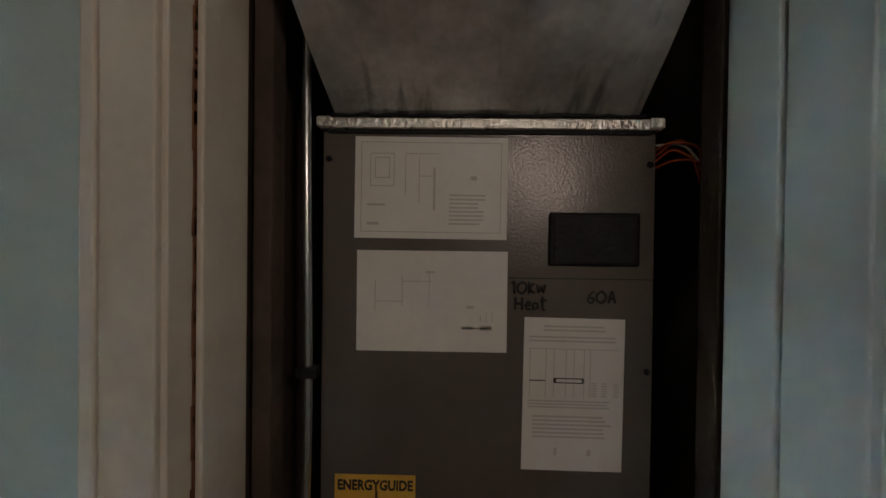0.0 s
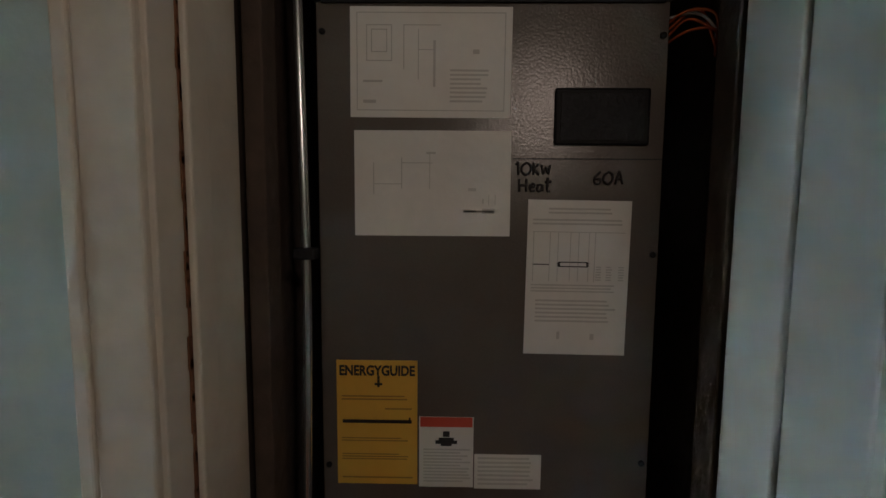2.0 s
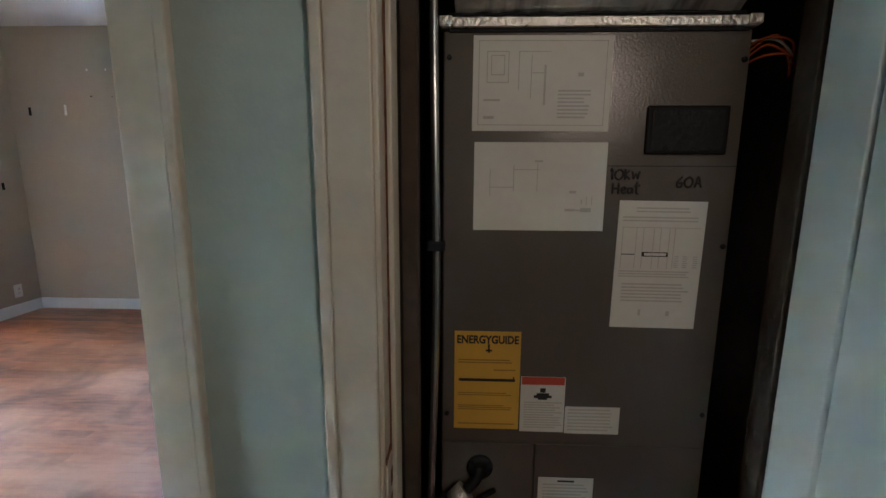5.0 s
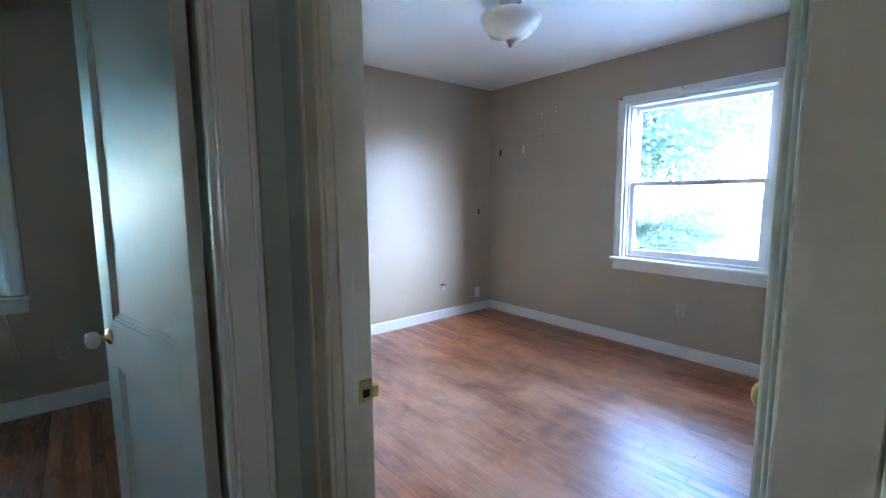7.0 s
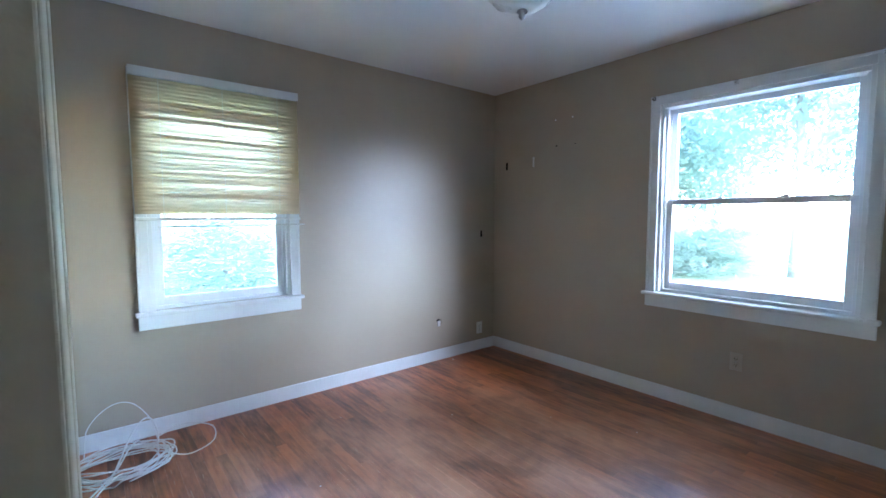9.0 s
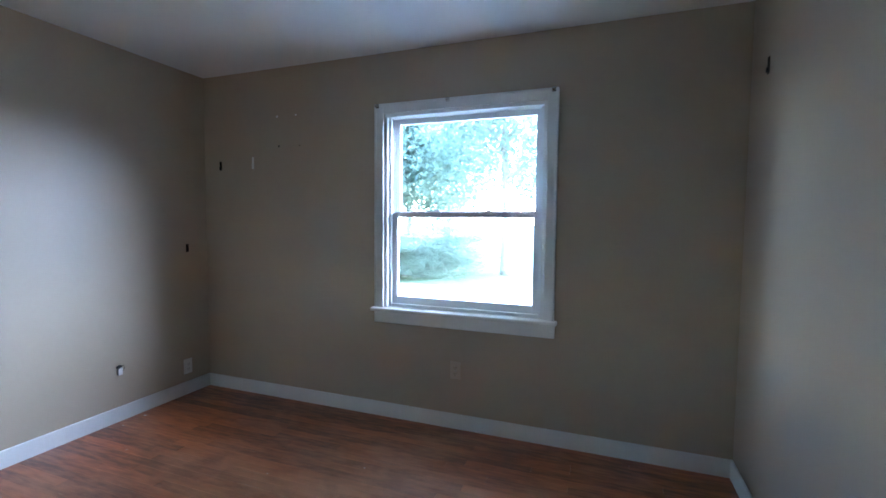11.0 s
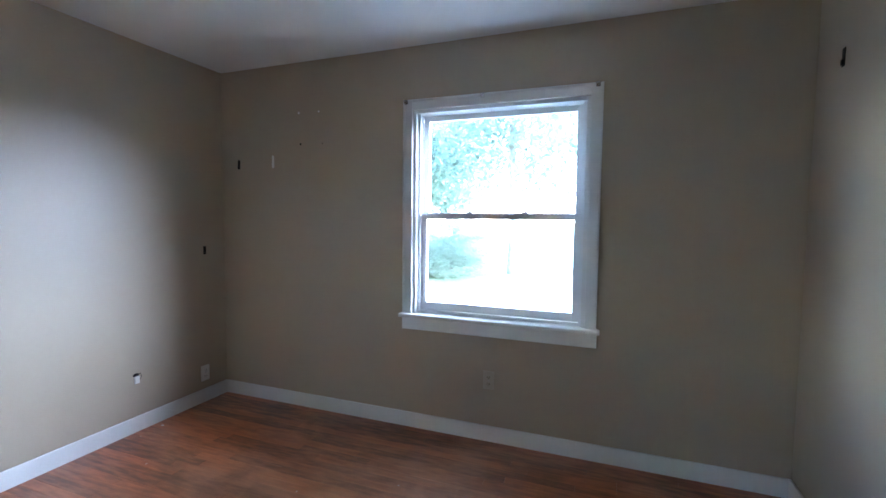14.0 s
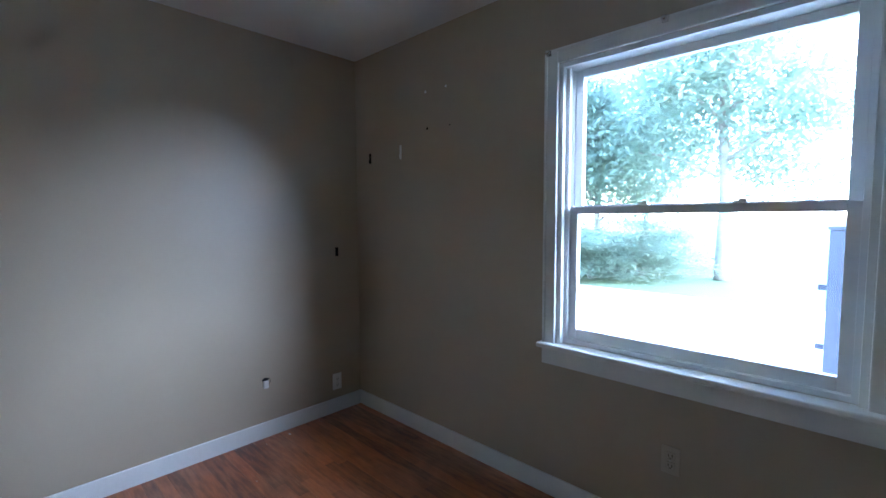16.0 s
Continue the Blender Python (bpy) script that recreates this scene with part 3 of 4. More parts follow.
window("window_3", WEST((W3[0] + W3[1]) / 2), W3[1] - W3[0], W3[2], W3[3], "white double-hung window of the side room")

# brackets left on the head of the bare window
for bx, bz in ((1.552, 2.092), (2.045, 2.094), (2.688, 2.096)):
    br = thing("curtain_bracket", "small nickel curtain bracket on the window casing", "curtain bracket", pose(bx, -0.026, bz), group="curtain brackets")
    part("plate", box_bm((-0.012, -0.004, -0.014), (0.012, 0, 0.014), 0.002), CHROME, br)
    cup = lathe_bm([(0.011, 0), (0.011, 0.016), (0.008, 0.019)], 14)
    cup.transform(Matrix.Translation((0, -0.004, 0)) @ Matrix.Rotation(radians(90), 4, 'X'))
    part("cup", cup, CHROME, br)

# mini blind over the upper half of window_2
bl = thing("mini_blind", "cream mini blind lowered half way, with bent slats", "blind", WEST((W2[0] + W2[1]) / 2))
BW = 0.468
part("headrail", box_bm((-BW, -0.060, 2.078), (BW, -0.028, 2.114), 0.003), WPLASTIC, bl)
part("valance", box_bm((-BW - 0.002, -0.066, 2.066), (BW + 0.002, -0.062, 2.116), 0.001), WPLASTIC, bl)
slats = []
for k in range(2):
    sb = bmesh.new()
    prev = None
    for i in range(17):
        x = -BW + 2 * BW * i / 16
        sag = 0.0002 * math.sin(i * 1.3 + k * 2) + (0.0018 * math.sin(i * 0.55) if k else 0)
        row = [sb.verts.new((x, -0.005 + (-0.0015, 0.0012, 0.0010)[j + 1] * 0.8, sag + (-0.0104, 0.0003, 0.0104)[j + 1])) for j in (-1, 0, 1)]
        if prev:
            for j in range(2):
                sb.faces.new((prev[j], row[j], row[j + 1], prev[j + 1])).smooth = True
        prev = row
    bmesh.ops.solidify(sb, geom=sb.faces[:], thickness=0.0004)
    slats.append(mesh_of("slat", sb, SLAT))
zz, i = 2.055, 0
while zz > 1.305:
    so = new("slat", slats[1 if i in (19, 23, 26, 29, 30) else 0])
    so.parent = bl
    so.location = (0, -0.042, zz)
    so.rotation_euler = (radians(random.uniform(3.5, 4.5)), radians(random.uniform(-0.04, 0.04)), 0)
    zz -= 0.0205
    i += 1
part("bottom_rail", box_bm((-BW, -0.058, 1.268), (BW, -0.034, 1.286), 0.003), WPLASTIC, bl)
for x in (-0.33, 0.0, 0.33):
    part("ladder_cord", tube_bm([(x, -0.0605, 1.28), (x, -0.0610, 1.7), (x, -0.0605, 2.08)], 0.0011, 6), WPLASTIC, bl)
wand = solid("curtain_rod", tube_bm([(-0.36, -0.030, 1.232), (0.2, -0.030, 1.234), (0.505, -0.030, 1.236)], 0.005, 8), WPLASTIC, "thin white rod lying across the lower sash", "rod", at=WEST((W2[0] + W2[1]) / 2))
hb = thing("side_room_blind", "raised white blind stack at the head of the window", "blind", WEST((W3[0] + W3[1]) / 2))
part("headrail", box_bm((-0.46, -0.060, 2.07), (0.46, -0.028, 2.11), 0.003), WPLASTIC, hb)
part("slat_stack", boxes_bm([((-0.46, -0.058, 2.030 + 0.006 * k), (0.46, -0.030, 2.034 + 0.006 * k)) for k in range(6)]), SLAT, hb)
part("pull_cord", tube_bm([(0.36, -0.062, 2.07), (0.365, -0.03, 0.70), (0.40, -0.024, 0.45), (0.41, -0.022, 0.36)], 0.0015, 6), WPLASTIC, hb)


# ---- bedroom fittings ----
lamp = thing("ceiling_light", "frosted glass bowl ceiling light with nickel finial", "ceiling light", pose(1.684, -1.56, 0))
part("canopy", lathe_bm([(0.066, H), (0.066, H - 0.020), (0.052, H - 0.030), (0.018, H - 0.034), (0.018, H - 0.080), (0.008, H - 0.085)]), CHROME, lamp, "brushed nickel canopy and stem")
part("bowl", lathe_bm([(0.172, H - 0.100), (0.176, H - 0.107), (0.172, H - 0.130), (0.155, H - 0.168), (0.120, H - 0.206), (0.068, H - 0.231), (0.010, H - 0.239), (0.010, H - 0.233), (0.066, H - 0.226), (0.116, H - 0.201), (0.149, H - 0.165), (0.165, H - 0.130), (0.168, H - 0.107)], 40), FROST, lamp, "cloudy white glass bowl")
part("rod", lathe_bm([(0.005, H - 0.08), (0.005, H - 0.240)], 10), CHROME, lamp)
part("finial", lathe_bm([(0.022, H - 0.238), (0.025, H - 0.246), (0.013, H - 0.254), (0.016, H - 0.264), (0.010, H - 0.275), (0.002, H - 0.280)], 20), CHROME, lamp)


def outlet(at, material, label):
    """A duplex outlet; local y points out of the wall into the room."""
    o = thing("wall_outlet", label, "outlet", at, group="wall outlets")
    part("cover_plate", box_bm((-0.035, 0, -0.057), (0.035, 0.006, 0.057), 0.0025), material, o)
    for z in (-0.02, 0.02):
        f = box_bm((-0.017, 0.006, z - 0.014), (0.017, 0.0085, z + 0.014), 0.003)
        r = part("receptacle", f, material, o)
        part("slot", boxes_bm([((-0.008, 0.0086, z - 0.006), (-0.0055, 0.009, z + 0.006)), ((0.0055, 0.0086, z - 0.005), (0.008, 0.009, z + 0.005)), ((-0.0025, 0.0086, z - 0.012), (0.0025, 0.009, z - 0.008))]), DARK, r)
    sc = lathe_bm([(0.003, 0), (0.003, 0.002)], 10)
    sc.transform(Matrix.Translation((0, 0.006, 0)) @ Matrix.Rotation(radians(-90), 4, 'X'))
    part("screw", sc, CHROME, o)
    return o


outlet(pose(2.106, 0, 0.382, 0, 0, 180), PLASTIC, "ivory duplex outlet below the bare window")
outlet(pose(0, -0.20, 0.213, 0, 0, -90), WPLASTIC, "white duplex outlet low beside the room corner")
side_out = outlet(pose(0, -3.75, 0.36, 0, 0, -90), PLASTIC, "painted-over duplex outlet in the side room")

jk = thing("cable_jack", "broken phone jack hanging out of a hole in the wall", "phone jack", pose(0, -0.705, 0.338, 0, 0, -90))
hl = lathe_bm([(0.020, 0), (0.020, 0.0015)], 12)
hl.transform(Matrix.Translation((0, 0.0, 0.022)) @ Matrix.Rotation(radians(-90), 4, 'X') @ Matrix.Diagonal((1, 0.6, 1, 1)))
part("wall_hole", hl, DARK, jk)
part("jack_block", box_bm((-0.016, 0.001, -0.030), (0.014, 0.014, 0.016), 0.003), WPLASTIC, jk)
part("loose_wire", tube_bm([(-0.006, 0.002, 0.024), (-0.020, 0.014, 0.032), (-0.025, 0.016, 0.010), (-0.014, 0.012, -0.008)], 0.0018, 6), DARK, jk)


def wall_clip(at, w, h, material, label):
    """A small picture-hanging strip left on a wall, local y into the room."""
    o = thing("wall_hook", label, "wall hook", at, group="wall hooks")
    part("backplate", box_bm((-w / 2, 0, -h / 2), (w / 2, 0.003, h / 2), 0.001), material, o)
    part("prong", box_bm((-w * 0.3, 0.003, -h * 0.42), (w * 0.3, 0.010, -h * 0.12), 0.0015), material, o)


wall_clip(pose(0.163, 0, 1.755, 0, 0, 180), 0.022, 0.068, DARK, "small black hook strip on the taupe wall")
wall_clip(pose(0.481, 0, 1.766, 0, 0, 180), 0.018, 0.088, WPLASTIC, "small white hook strip on the taupe wall")
wall_clip(pose(0, -0.179, 1.121, 0, 0, -90), 0.022, 0.060, DARK, "small black hook strip beside the corner")
wall_clip(pose(3.65, -0.252, 2.045, 0, 0, 90), 0.024, 0.075, DARK, "small black curtain hook high on the side wall")
for px, pz, r, m in ((0.71, 2.094, 0.009, WHITE_CEIL), (0.876, 2.094, 0.008, WHITE_CEIL), (0.723, 1.879, 0.008, DARK), (0.906, 1.875, 0.005, DARK)):
    dot = lathe_bm([(r, 0), (r * 0.9, 0.001), (r * 0.4, 0.0012)], 9)
    solid("wall_patch", dot, m, "patched nail hole in the taupe paint" if m is WHITE_CEIL else "open nail hole in the taupe paint", "nail hole", at=pose(px, -0.0005, pz, 90), group="nail holes")

# coil of white cable on the floor
def coil_cable():
    rng = random.Random(4)
    cx, cy = 0.33, -3.03
    pts = []
    n = 11
    for i in range(n * 22):
        a = 2 * math.pi * i / 22
        k = i // 22
        ph = rng.uniform(-0.006, 0.006)
        rx = 0.20 + 0.024 * math.sin(k * 2.1) + ph
        ry = 0.155 + 0.024 * math.cos(k * 1.7) + ph
        pts.append((cx + 0.018 * math.sin(k * 1.1) + ry * math.cos(a), cy + 0.020 * math.cos(k * 1.9) + rx * math.sin(a), 0.006 + 0.0045 * k + 0.010 * (1 + math.sin(3 * a + k))))
    return pts


cab = thing("cable_coil", "tangled coil of white cable lying on the floor", "cable")
part("coil", tube_bm(coil_cable(), 0.0038, 6), CABLE, cab)


def bend(points, n=10):
    """A smooth line through the points."""
    p = [Vector(q) for q in points]
    p = [p[0] * 2 - p[1]] + p + [p[-1] * 2 - p[-2]]
    out = []
    for i in range(1, len(p) - 2):
        for k in range(n):
            t = k / n
            a, b, c, d = p[i - 1:i + 3]
            out.append(0.5 * ((2 * b) + (c - a) * t + (2 * a - 5 * b + 4 * c - d) * t * t + (3 * b - a - 3 * c + d) * t ** 3))
    return out + [p[-2]]


part("loose_loop", tube_bm(bend([(0.30, -2.86, 0.03), (0.38, -2.74, 0.006), (0.30, -2.60, 0.006), (0.15, -2.58, 0.03), (0.09, -2.72, 0.06), (0.16, -2.86, 0.05)]), 0.0038, 6), CABLE, cab)
part("loose_loop", tube_bm(bend([(0.55, -3.14, 0.01), (0.46, -3.07, 0.05), (0.33, -3.00, 0.14), (0.26, -2.94, 0.20), (0.22, -2.89, 0.19), (0.22, -2.86, 0.10), (0.27, -2.87, 0.03)]), 0.0045, 6), CABLE, cab)
part("loose_loop", tube_bm(bend([(0.57, -3.18, 0.008), (0.45, -3.06, 0.06), (0.36, -3.00, 0.11), (0.32, -2.96, 0.125), (0.29, -2.94, 0.10)]), 0.0045, 6), CABLE, cab)
part("loose_loop", tube_bm(bend([(0.20, -3.18, 0.05), (0.08, -3.16, 0.16), (0.03, -3.06, 0.24), (0.03, -2.96, 0.23), (0.06, -2.88, 0.13), (0.15, -2.86, 0.05)]), 0.0028, 6), CABLE, cab)
for k in range(8):
    sc = box_bm((-0.008, -0.005, 0), (0.009, 0.006, 0.003), 0.001)
    sx, sy = ((0.077, -0.597), (0.09, -0.75), (1.35, -0.85), (0.92, -1.32), (0.5, -1.9), (1.8, -0.62), (0.42, -0.95), (1.1, -2.3))[k]
    solid("paint_chip", sc, WPLASTIC, "tiny white paint chip on the floorboards", "paint chip", at=pose(sx, sy, 0.0, 0, 0, 40 * k) @ Matrix.Diagonal((*((1, 1, 1) if k == 0 else (0.45, 0.45, 0.5)), 1)), group="paint chips")


# ---- air handler in the closet ----
UX0, UX1, UY, UT = 3.838, 4.394, -2.93, 1.515
ah = thing("air_handler", "grey-brown enamelled steel air handler covered in labels", "air handler", pose(0, 0, 0))
part("cabinet", box_bm((UX0, UY + 0.004, 0.02), (UX1, -2.36, UT), 0.004), STEEL, ah)
part("upper_panel", box_bm((UX0 + 0.003, UY, 0.694), (UX1 - 0.003, UY + 0.0035, UT - 0.002), 0.0015), STEEL, ah)
part("lower_panel", box_bm((UX0 + 0.003, UY, 0.10), (4.036, UY + 0.0035, 0.688), 0.0015), STEEL, ah)
part("lower_panel", box_bm((4.039, UY, 0.10), (UX1 - 0.003, UY + 0.0035, 0.688), 0.0015), STEEL, ah)
part("panel_seam", boxes_bm([((4.150, UY - 0.0006, 1.2715), (UX1 - 0.003, UY - 0.0001, 1.2735))]), INK, ah)
part("top_flange", boxes_bm([((UX0 - 0.004, UY - 0.010, UT + 0.002), (UX1 + 0.004, UY + 0.02, UT + 0.020)), ((UX0 - 0.006, UY - 0.013, UT + 0.004), (UX0 + 0.018, UY - 0.0105, UT + 0.021)), ((UX1 - 0.018, UY - 0.013, UT + 0.004), (UX1 + 0.006, UY - 0.0105, UT + 0.021))], 0.002), FOIL, ah, "flange sealed with smeared foil tape")
ring = box_bm((4.217, UY - 0.004, 1.294), (4.366, UY - 0.0001, 1.382), 0.0035)
brk = part("breaker_cover", ring, DARK, ah, "black breaker access window")
part("breaker_recess", box_bm((4.226, UY - 0.0055, 1.301), (4.357, UY - 0.0042, 1.374), 0.0006), RUBBER, brk)
for sx, sz in ((3.850, 1.468), (4.382, 1.462), (3.850, 0.755), (4.380, 0.765), (4.382, 1.12), (4.37, 0.40)):
    s = lathe_bm([(0.0055, 0), (0.005, 0.003), (0.002, 0.004)], 8)
    s.transform(Matrix.Translation((sx, UY, sz)) @ Matrix.Rotation(radians(90), 4, 'X'))
    part("screw", s, DARK, ah)


def sheet(name, x0, x1, z0, z1, material, label, rows=(), tilt=0.0, lift=0.0012):
    """A label stuck on the unit's front; rows of print (from, to, from top, height, material) in shares of its size."""
    bm = bmesh.new()
    mx = Matrix.Translation(((x0 + x1) / 2, UY, (z0 + z1) / 2)) @ Matrix.Rotation(radians(tilt), 4, 'Y')
    w, h = x1 - x0, z1 - z0
    add_box(bm, (-w / 2, -lift, -h / 2), (w / 2, -0.0001, h / 2), mx)
    s = part(name, bm, material, ah, label)
    kinds = {}
    for a, b, top, hh, m in rows:
        kinds.setdefault(m.name, (m, []))[1].append((a, b, top, hh))
    for m, items in kinds.values():
        pb = bmesh.new()
        for a, b, top, hh in items:
            add_box(pb, (-w / 2 + a * w, -lift - 0.0004, h / 2 - (top + hh) * h), (-w / 2 + b * w, -lift - 0.0001, h / 2 - top * h), mx)
        tagged(part("print", pb, m, s), kind="stuff")
    return s, mx


def lines(a, b, top, bottom, n, m=FAINT, share=0.45, seed=1):
    """n rows of unreadable print as plain bars of uneven length."""
    r = random.Random(seed)
    step = (bottom - top) / n
    return [(a, a + (b - a) * r.uniform(0.78, 1.0), top + i * step, step * share, m) for i in range(n)]


def box_rows(a, b, t, u, m=FAINT, e=0.006, ez=0.009):
    return [(a, b, t, ez, m), (a, b, u, ez, m), (a, a + e, t, u - t, m), (b - e, b, t, u - t, m)]


diagram = box_rows(0.04, 0.96, 0.05, 0.93) + box_rows(0.10, 0.26, 0.16, 0.48) + box_rows(0.13, 0.23, 0.20, 0.40) + [(0.33, 0.56, 0.16, 0.008, FAINT), (0.33, 0.336, 0.16, 0.4, FAINT), (0.42, 0.426, 0.2, 0.45, FAINT), (0.515, 0.53, 0.3, 0.42, FAINT), (0.42, 0.53, 0.38, 0.008, FAINT), (0.08, 0.2, 0.66, 0.02, FAINT), (0.08, 0.16, 0.84, 0.03, FAINT), (0.76, 0.80, 0.38, 0.04, FAINT)] + lines(0.62, 0.86, 0.56, 0.88, 8, seed=2)
sheet("wiring_diagram", 3.894, 4.148, 1.336, 1.505, PAPER, "white sheet with a faded wiring diagram", diagram, 0.3)
diagram2 = [(0.12, 0.126, 0.3, 0.3, FAINT), (0.12, 0.3, 0.5, 0.008, FAINT), (0.3, 0.306, 0.25, 0.3, FAINT), (0.3, 0.5, 0.3, 0.008, FAINT), (0.46, 0.52, 0.2, 0.02, FAINT), (0.48, 0.485, 0.2, 0.35, FAINT), (0.73, 0.78, 0.54, 0.03, FAINT), (0.82, 0.83, 0.64, 0.05, FAINT), (0.86, 0.865, 0.6, 0.1, FAINT), (0.90, 0.905, 0.6, 0.1, FAINT), (0.70, 0.90, 0.755, 0.016, FAINT), (0.82, 0.90, 0.735, 0.05, FAINT), (0.70, 0.78, 0.745, 0.03, FAINT)]
sheet("wiring_diagram", 3.899, 4.150, 1.148, 1.316, PAPER, "white sheet with a nearly blank diagram", diagram2)
table = lines(0.2, 0.85, 0.05, 0.10, 2, seed=5) + lines(0.05, 0.95, 0.12, 0.17, 2, seed=6) + [(x, x + 0.008, 0.2, 0.32, FAINT) for x in (0.06, 0.22, 0.3, 0.42, 0.5, 0.6, 0.66)] + [(0.05, 0.95, 0.2, 0.005, FAINT)] + lines(0.68, 0.74, 0.42, 0.52, 6, seed=7) + lines(0.78, 0.84, 0.42, 0.52, 6, seed=8) + lines(0.9, 0.96, 0.42, 0.52, 6, seed=9) + lines(0.05, 0.95, 0.54, 0.60, 3, seed=10) + lines(0.1, 0.9, 0.64, 0.8, 6, seed=11) + [(0.06, 0.22, 0.408, 0.007, INK), (0.31, 0.60, 0.392, 0.007, INK), (0.31, 0.60, 0.420, 0.007, INK), (0.30, 0.33, 0.395, 0.028, INK), (0.585, 0.61, 0.397, 0.026, INK), (0.32, 0.35, 0.85, 0.05, FAINT), (0.65, 0.69, 0.86, 0.04, FAINT)]
sheet("rating_sheet", 4.178, 4.344, 0.953, 1.207, PAPER, "white rating sheet with a pen circle", table, 0.6)
eg_rows = lines(0.06, 0.94, 0.28, 0.33, 2, FADED, seed=12) + [(0.6, 0.93, 0.38, 0.012, FADED), (0.07, 0.93, 0.475, 0.028, INK), (0.895, 0.915, 0.455, 0.02, INK)] + lines(0.06, 0.94, 0.62, 0.66, 2, FADED, seed=13) + lines(0.06, 0.94, 0.75, 0.81, 3, FADED, seed=14) + [(0.06, 0.94, 0.94, 0.012, FADED)]
eg, egm = sheet("energy_label", 3.865, 4.001, 0.722, 0.939, YELLOW, "yellow energy label with a dark scale bar", eg_rows)
part("print", text_bm("ENERGYGUIDE", 0.0205, egm @ Matrix.Translation((0, -0.0016, 0.083)) @ Matrix.Rotation(radians(90), 4, 'X') @ Matrix.Diagonal((0.93, 1.15, 1, 1))), INK, eg)
part("print", boxes_bm([((3.9335, UY - 0.0017, 0.893), (3.9375, UY - 0.0013, 0.912)), ((3.929, UY - 0.0017, 0.896), (3.942, UY - 0.0013, 0.900))]), INK, eg)
wr, wm = sheet("warning_label", 4.004, 4.096, 0.718, 0.842, PAPER, "white warning label with a red band and black symbol", [(0.02, 0.98, 0.0, 0.14, RED), (0.44, 0.56, 0.20, 0.08, INK), (0.36, 0.64, 0.29, 0.06, INK), (0.40, 0.60, 0.35, 0.06, INK), (0.30, 0.40, 0.33, 0.05, INK), (0.60, 0.70, 0.33, 0.05, INK)] + lines(0.08, 0.95, 0.45, 0.95, 11, seed=15))
sheet("notice_label", 4.098, 4.211, 0.716, 0.777, PAPER, "small white notice label", lines(0.05, 0.95, 0.08, 0.95, 7, seed=16))
sheet("notice_label", 4.049, 4.167, 0.466, 0.610, PAPER, "white notice label with line drawings", [(0.35, 0.65, 0.04, 0.03, INK), (0.3, 0.45, 0.8, 0.08, FAINT), (0.62, 0.75, 0.8, 0.09, FAINT)] + lines(0.08, 0.92, 0.1, 0.75, 12, seed=17))
sheet("notice_label", 4.168, 4.243, 0.459, 0.549, PAPER, "small white rating label", lines(0.08, 0.92, 0.15, 0.85, 7, seed=18))


def marker(strokes, x, z, s):
    """Felt-pen writing as thin strokes."""
    bm = bmesh.new()
    for pts in strokes:
        t = tube_bm(bend([(x + a * s, UY - 0.0005, z + b * s) for a, b in pts], 4), 0.0021, 5)
        me = bpy.data.meshes.new("stroke")
        t.to_mesh(me)
        t.free()
        bm.from_mesh(me)
        bpy.data.meshes.remove(me)
    return part("marker_writing", bm, INK, ah, "black felt-pen writing")


O = [(0.5, 1), (0.1, 0.7), (0.1, 0.25), (0.45, 0), (0.8, 0.3), (0.8, 0.75), (0.5, 1)]
sh = lambda st, dx: [(a + dx, b) for a, b in st]
marker([[(0.0, 0.8), (0.2, 1), (0.2, 0)], sh(O, 0.4), [(1.45, 1), (1.45, 0)], [(1.85, 0.9), (1.5, 0.5), (1.9, 0)], [(2.1, 0.8), (2.25, 0.1), (2.45, 0.6), (2.65, 0.1), (2.8, 0.8)]], 4.158, 1.247, 0.0195)
marker([[(0, 1), (0, 0)], [(0.55, 1), (0.55, 0)], [(0, 0.5), (0.55, 0.5)], [(0.8, 0.35), (1.2, 0.4), (1.05, 0.65), (0.8, 0.4), (0.95, 0.05), (1.25, 0.1)], [(1.75, 0.55), (1.45, 0.5), (1.45, 0.05), (1.75, 0.2), (1.8, 0.55), (1.85, 0.05)], [(2.2, 1.1), (2.2, 0.1), (2.4, 0.05)], [(2.0, 0.75), (2.5, 0.8)]], 4.164, 1.220, 0.0205)
marker([[(0.55, 1), (0.1, 0.5), (0.15, 0.05), (0.5, 0.05), (0.55, 0.4), (0.15, 0.4)], sh(O, 0.75), [(1.8, 0), (2.1, 1), (2.4, 0)], [(1.9, 0.4), (2.35, 0.4)]], 4.282, 1.233, 0.0195)

# sheet-metal plenum flaring forward above the unit
pb = bmesh.new()
prof = [(UY - 0.004, UT + 0.024), (-3.04, 1.602), (-3.165, 1.688), (-3.165, 1.99), (-3.03, 1.99), (-3.03, H), (-2.36, H), (-2.36, UT + 0.024)]
l0 = [pb.verts.new((3.862 - 0.022 * min(1, max(0, (UY - y)) / 0.235), y, z)) for y, z in prof]
l1 = [pb.verts.new((4.360 - 0.006 * min(1, max(0, (UY - y)) / 0.235), y, z)) for y, z in prof]
for i in range(len(prof)):
    j = (i + 1) % len(prof)
    pb.faces.new((l0[i], l0[j], l1[j], l1[i]))
pb.faces.new(l0[::-1])
pb.faces.new(l1)
bmesh.ops.recalc_face_normals(pb, faces=pb.faces[:])
pl = thing("duct_plenum", "smudged galvanised sheet-metal plenum above the unit", "duct")
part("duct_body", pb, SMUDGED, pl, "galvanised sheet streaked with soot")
rs = random.Random(9)
bead = [(3.85 + 0.52 * k / 26, UY - 0.011, UT + 0.0235 + rs.uniform(-0.0018, 0.0018)) for k in range(27)]
part("sealant_bead", tube_bm(bead, 0.0028, 6), RUBBER, pl, "uneven black sealant along the joint")
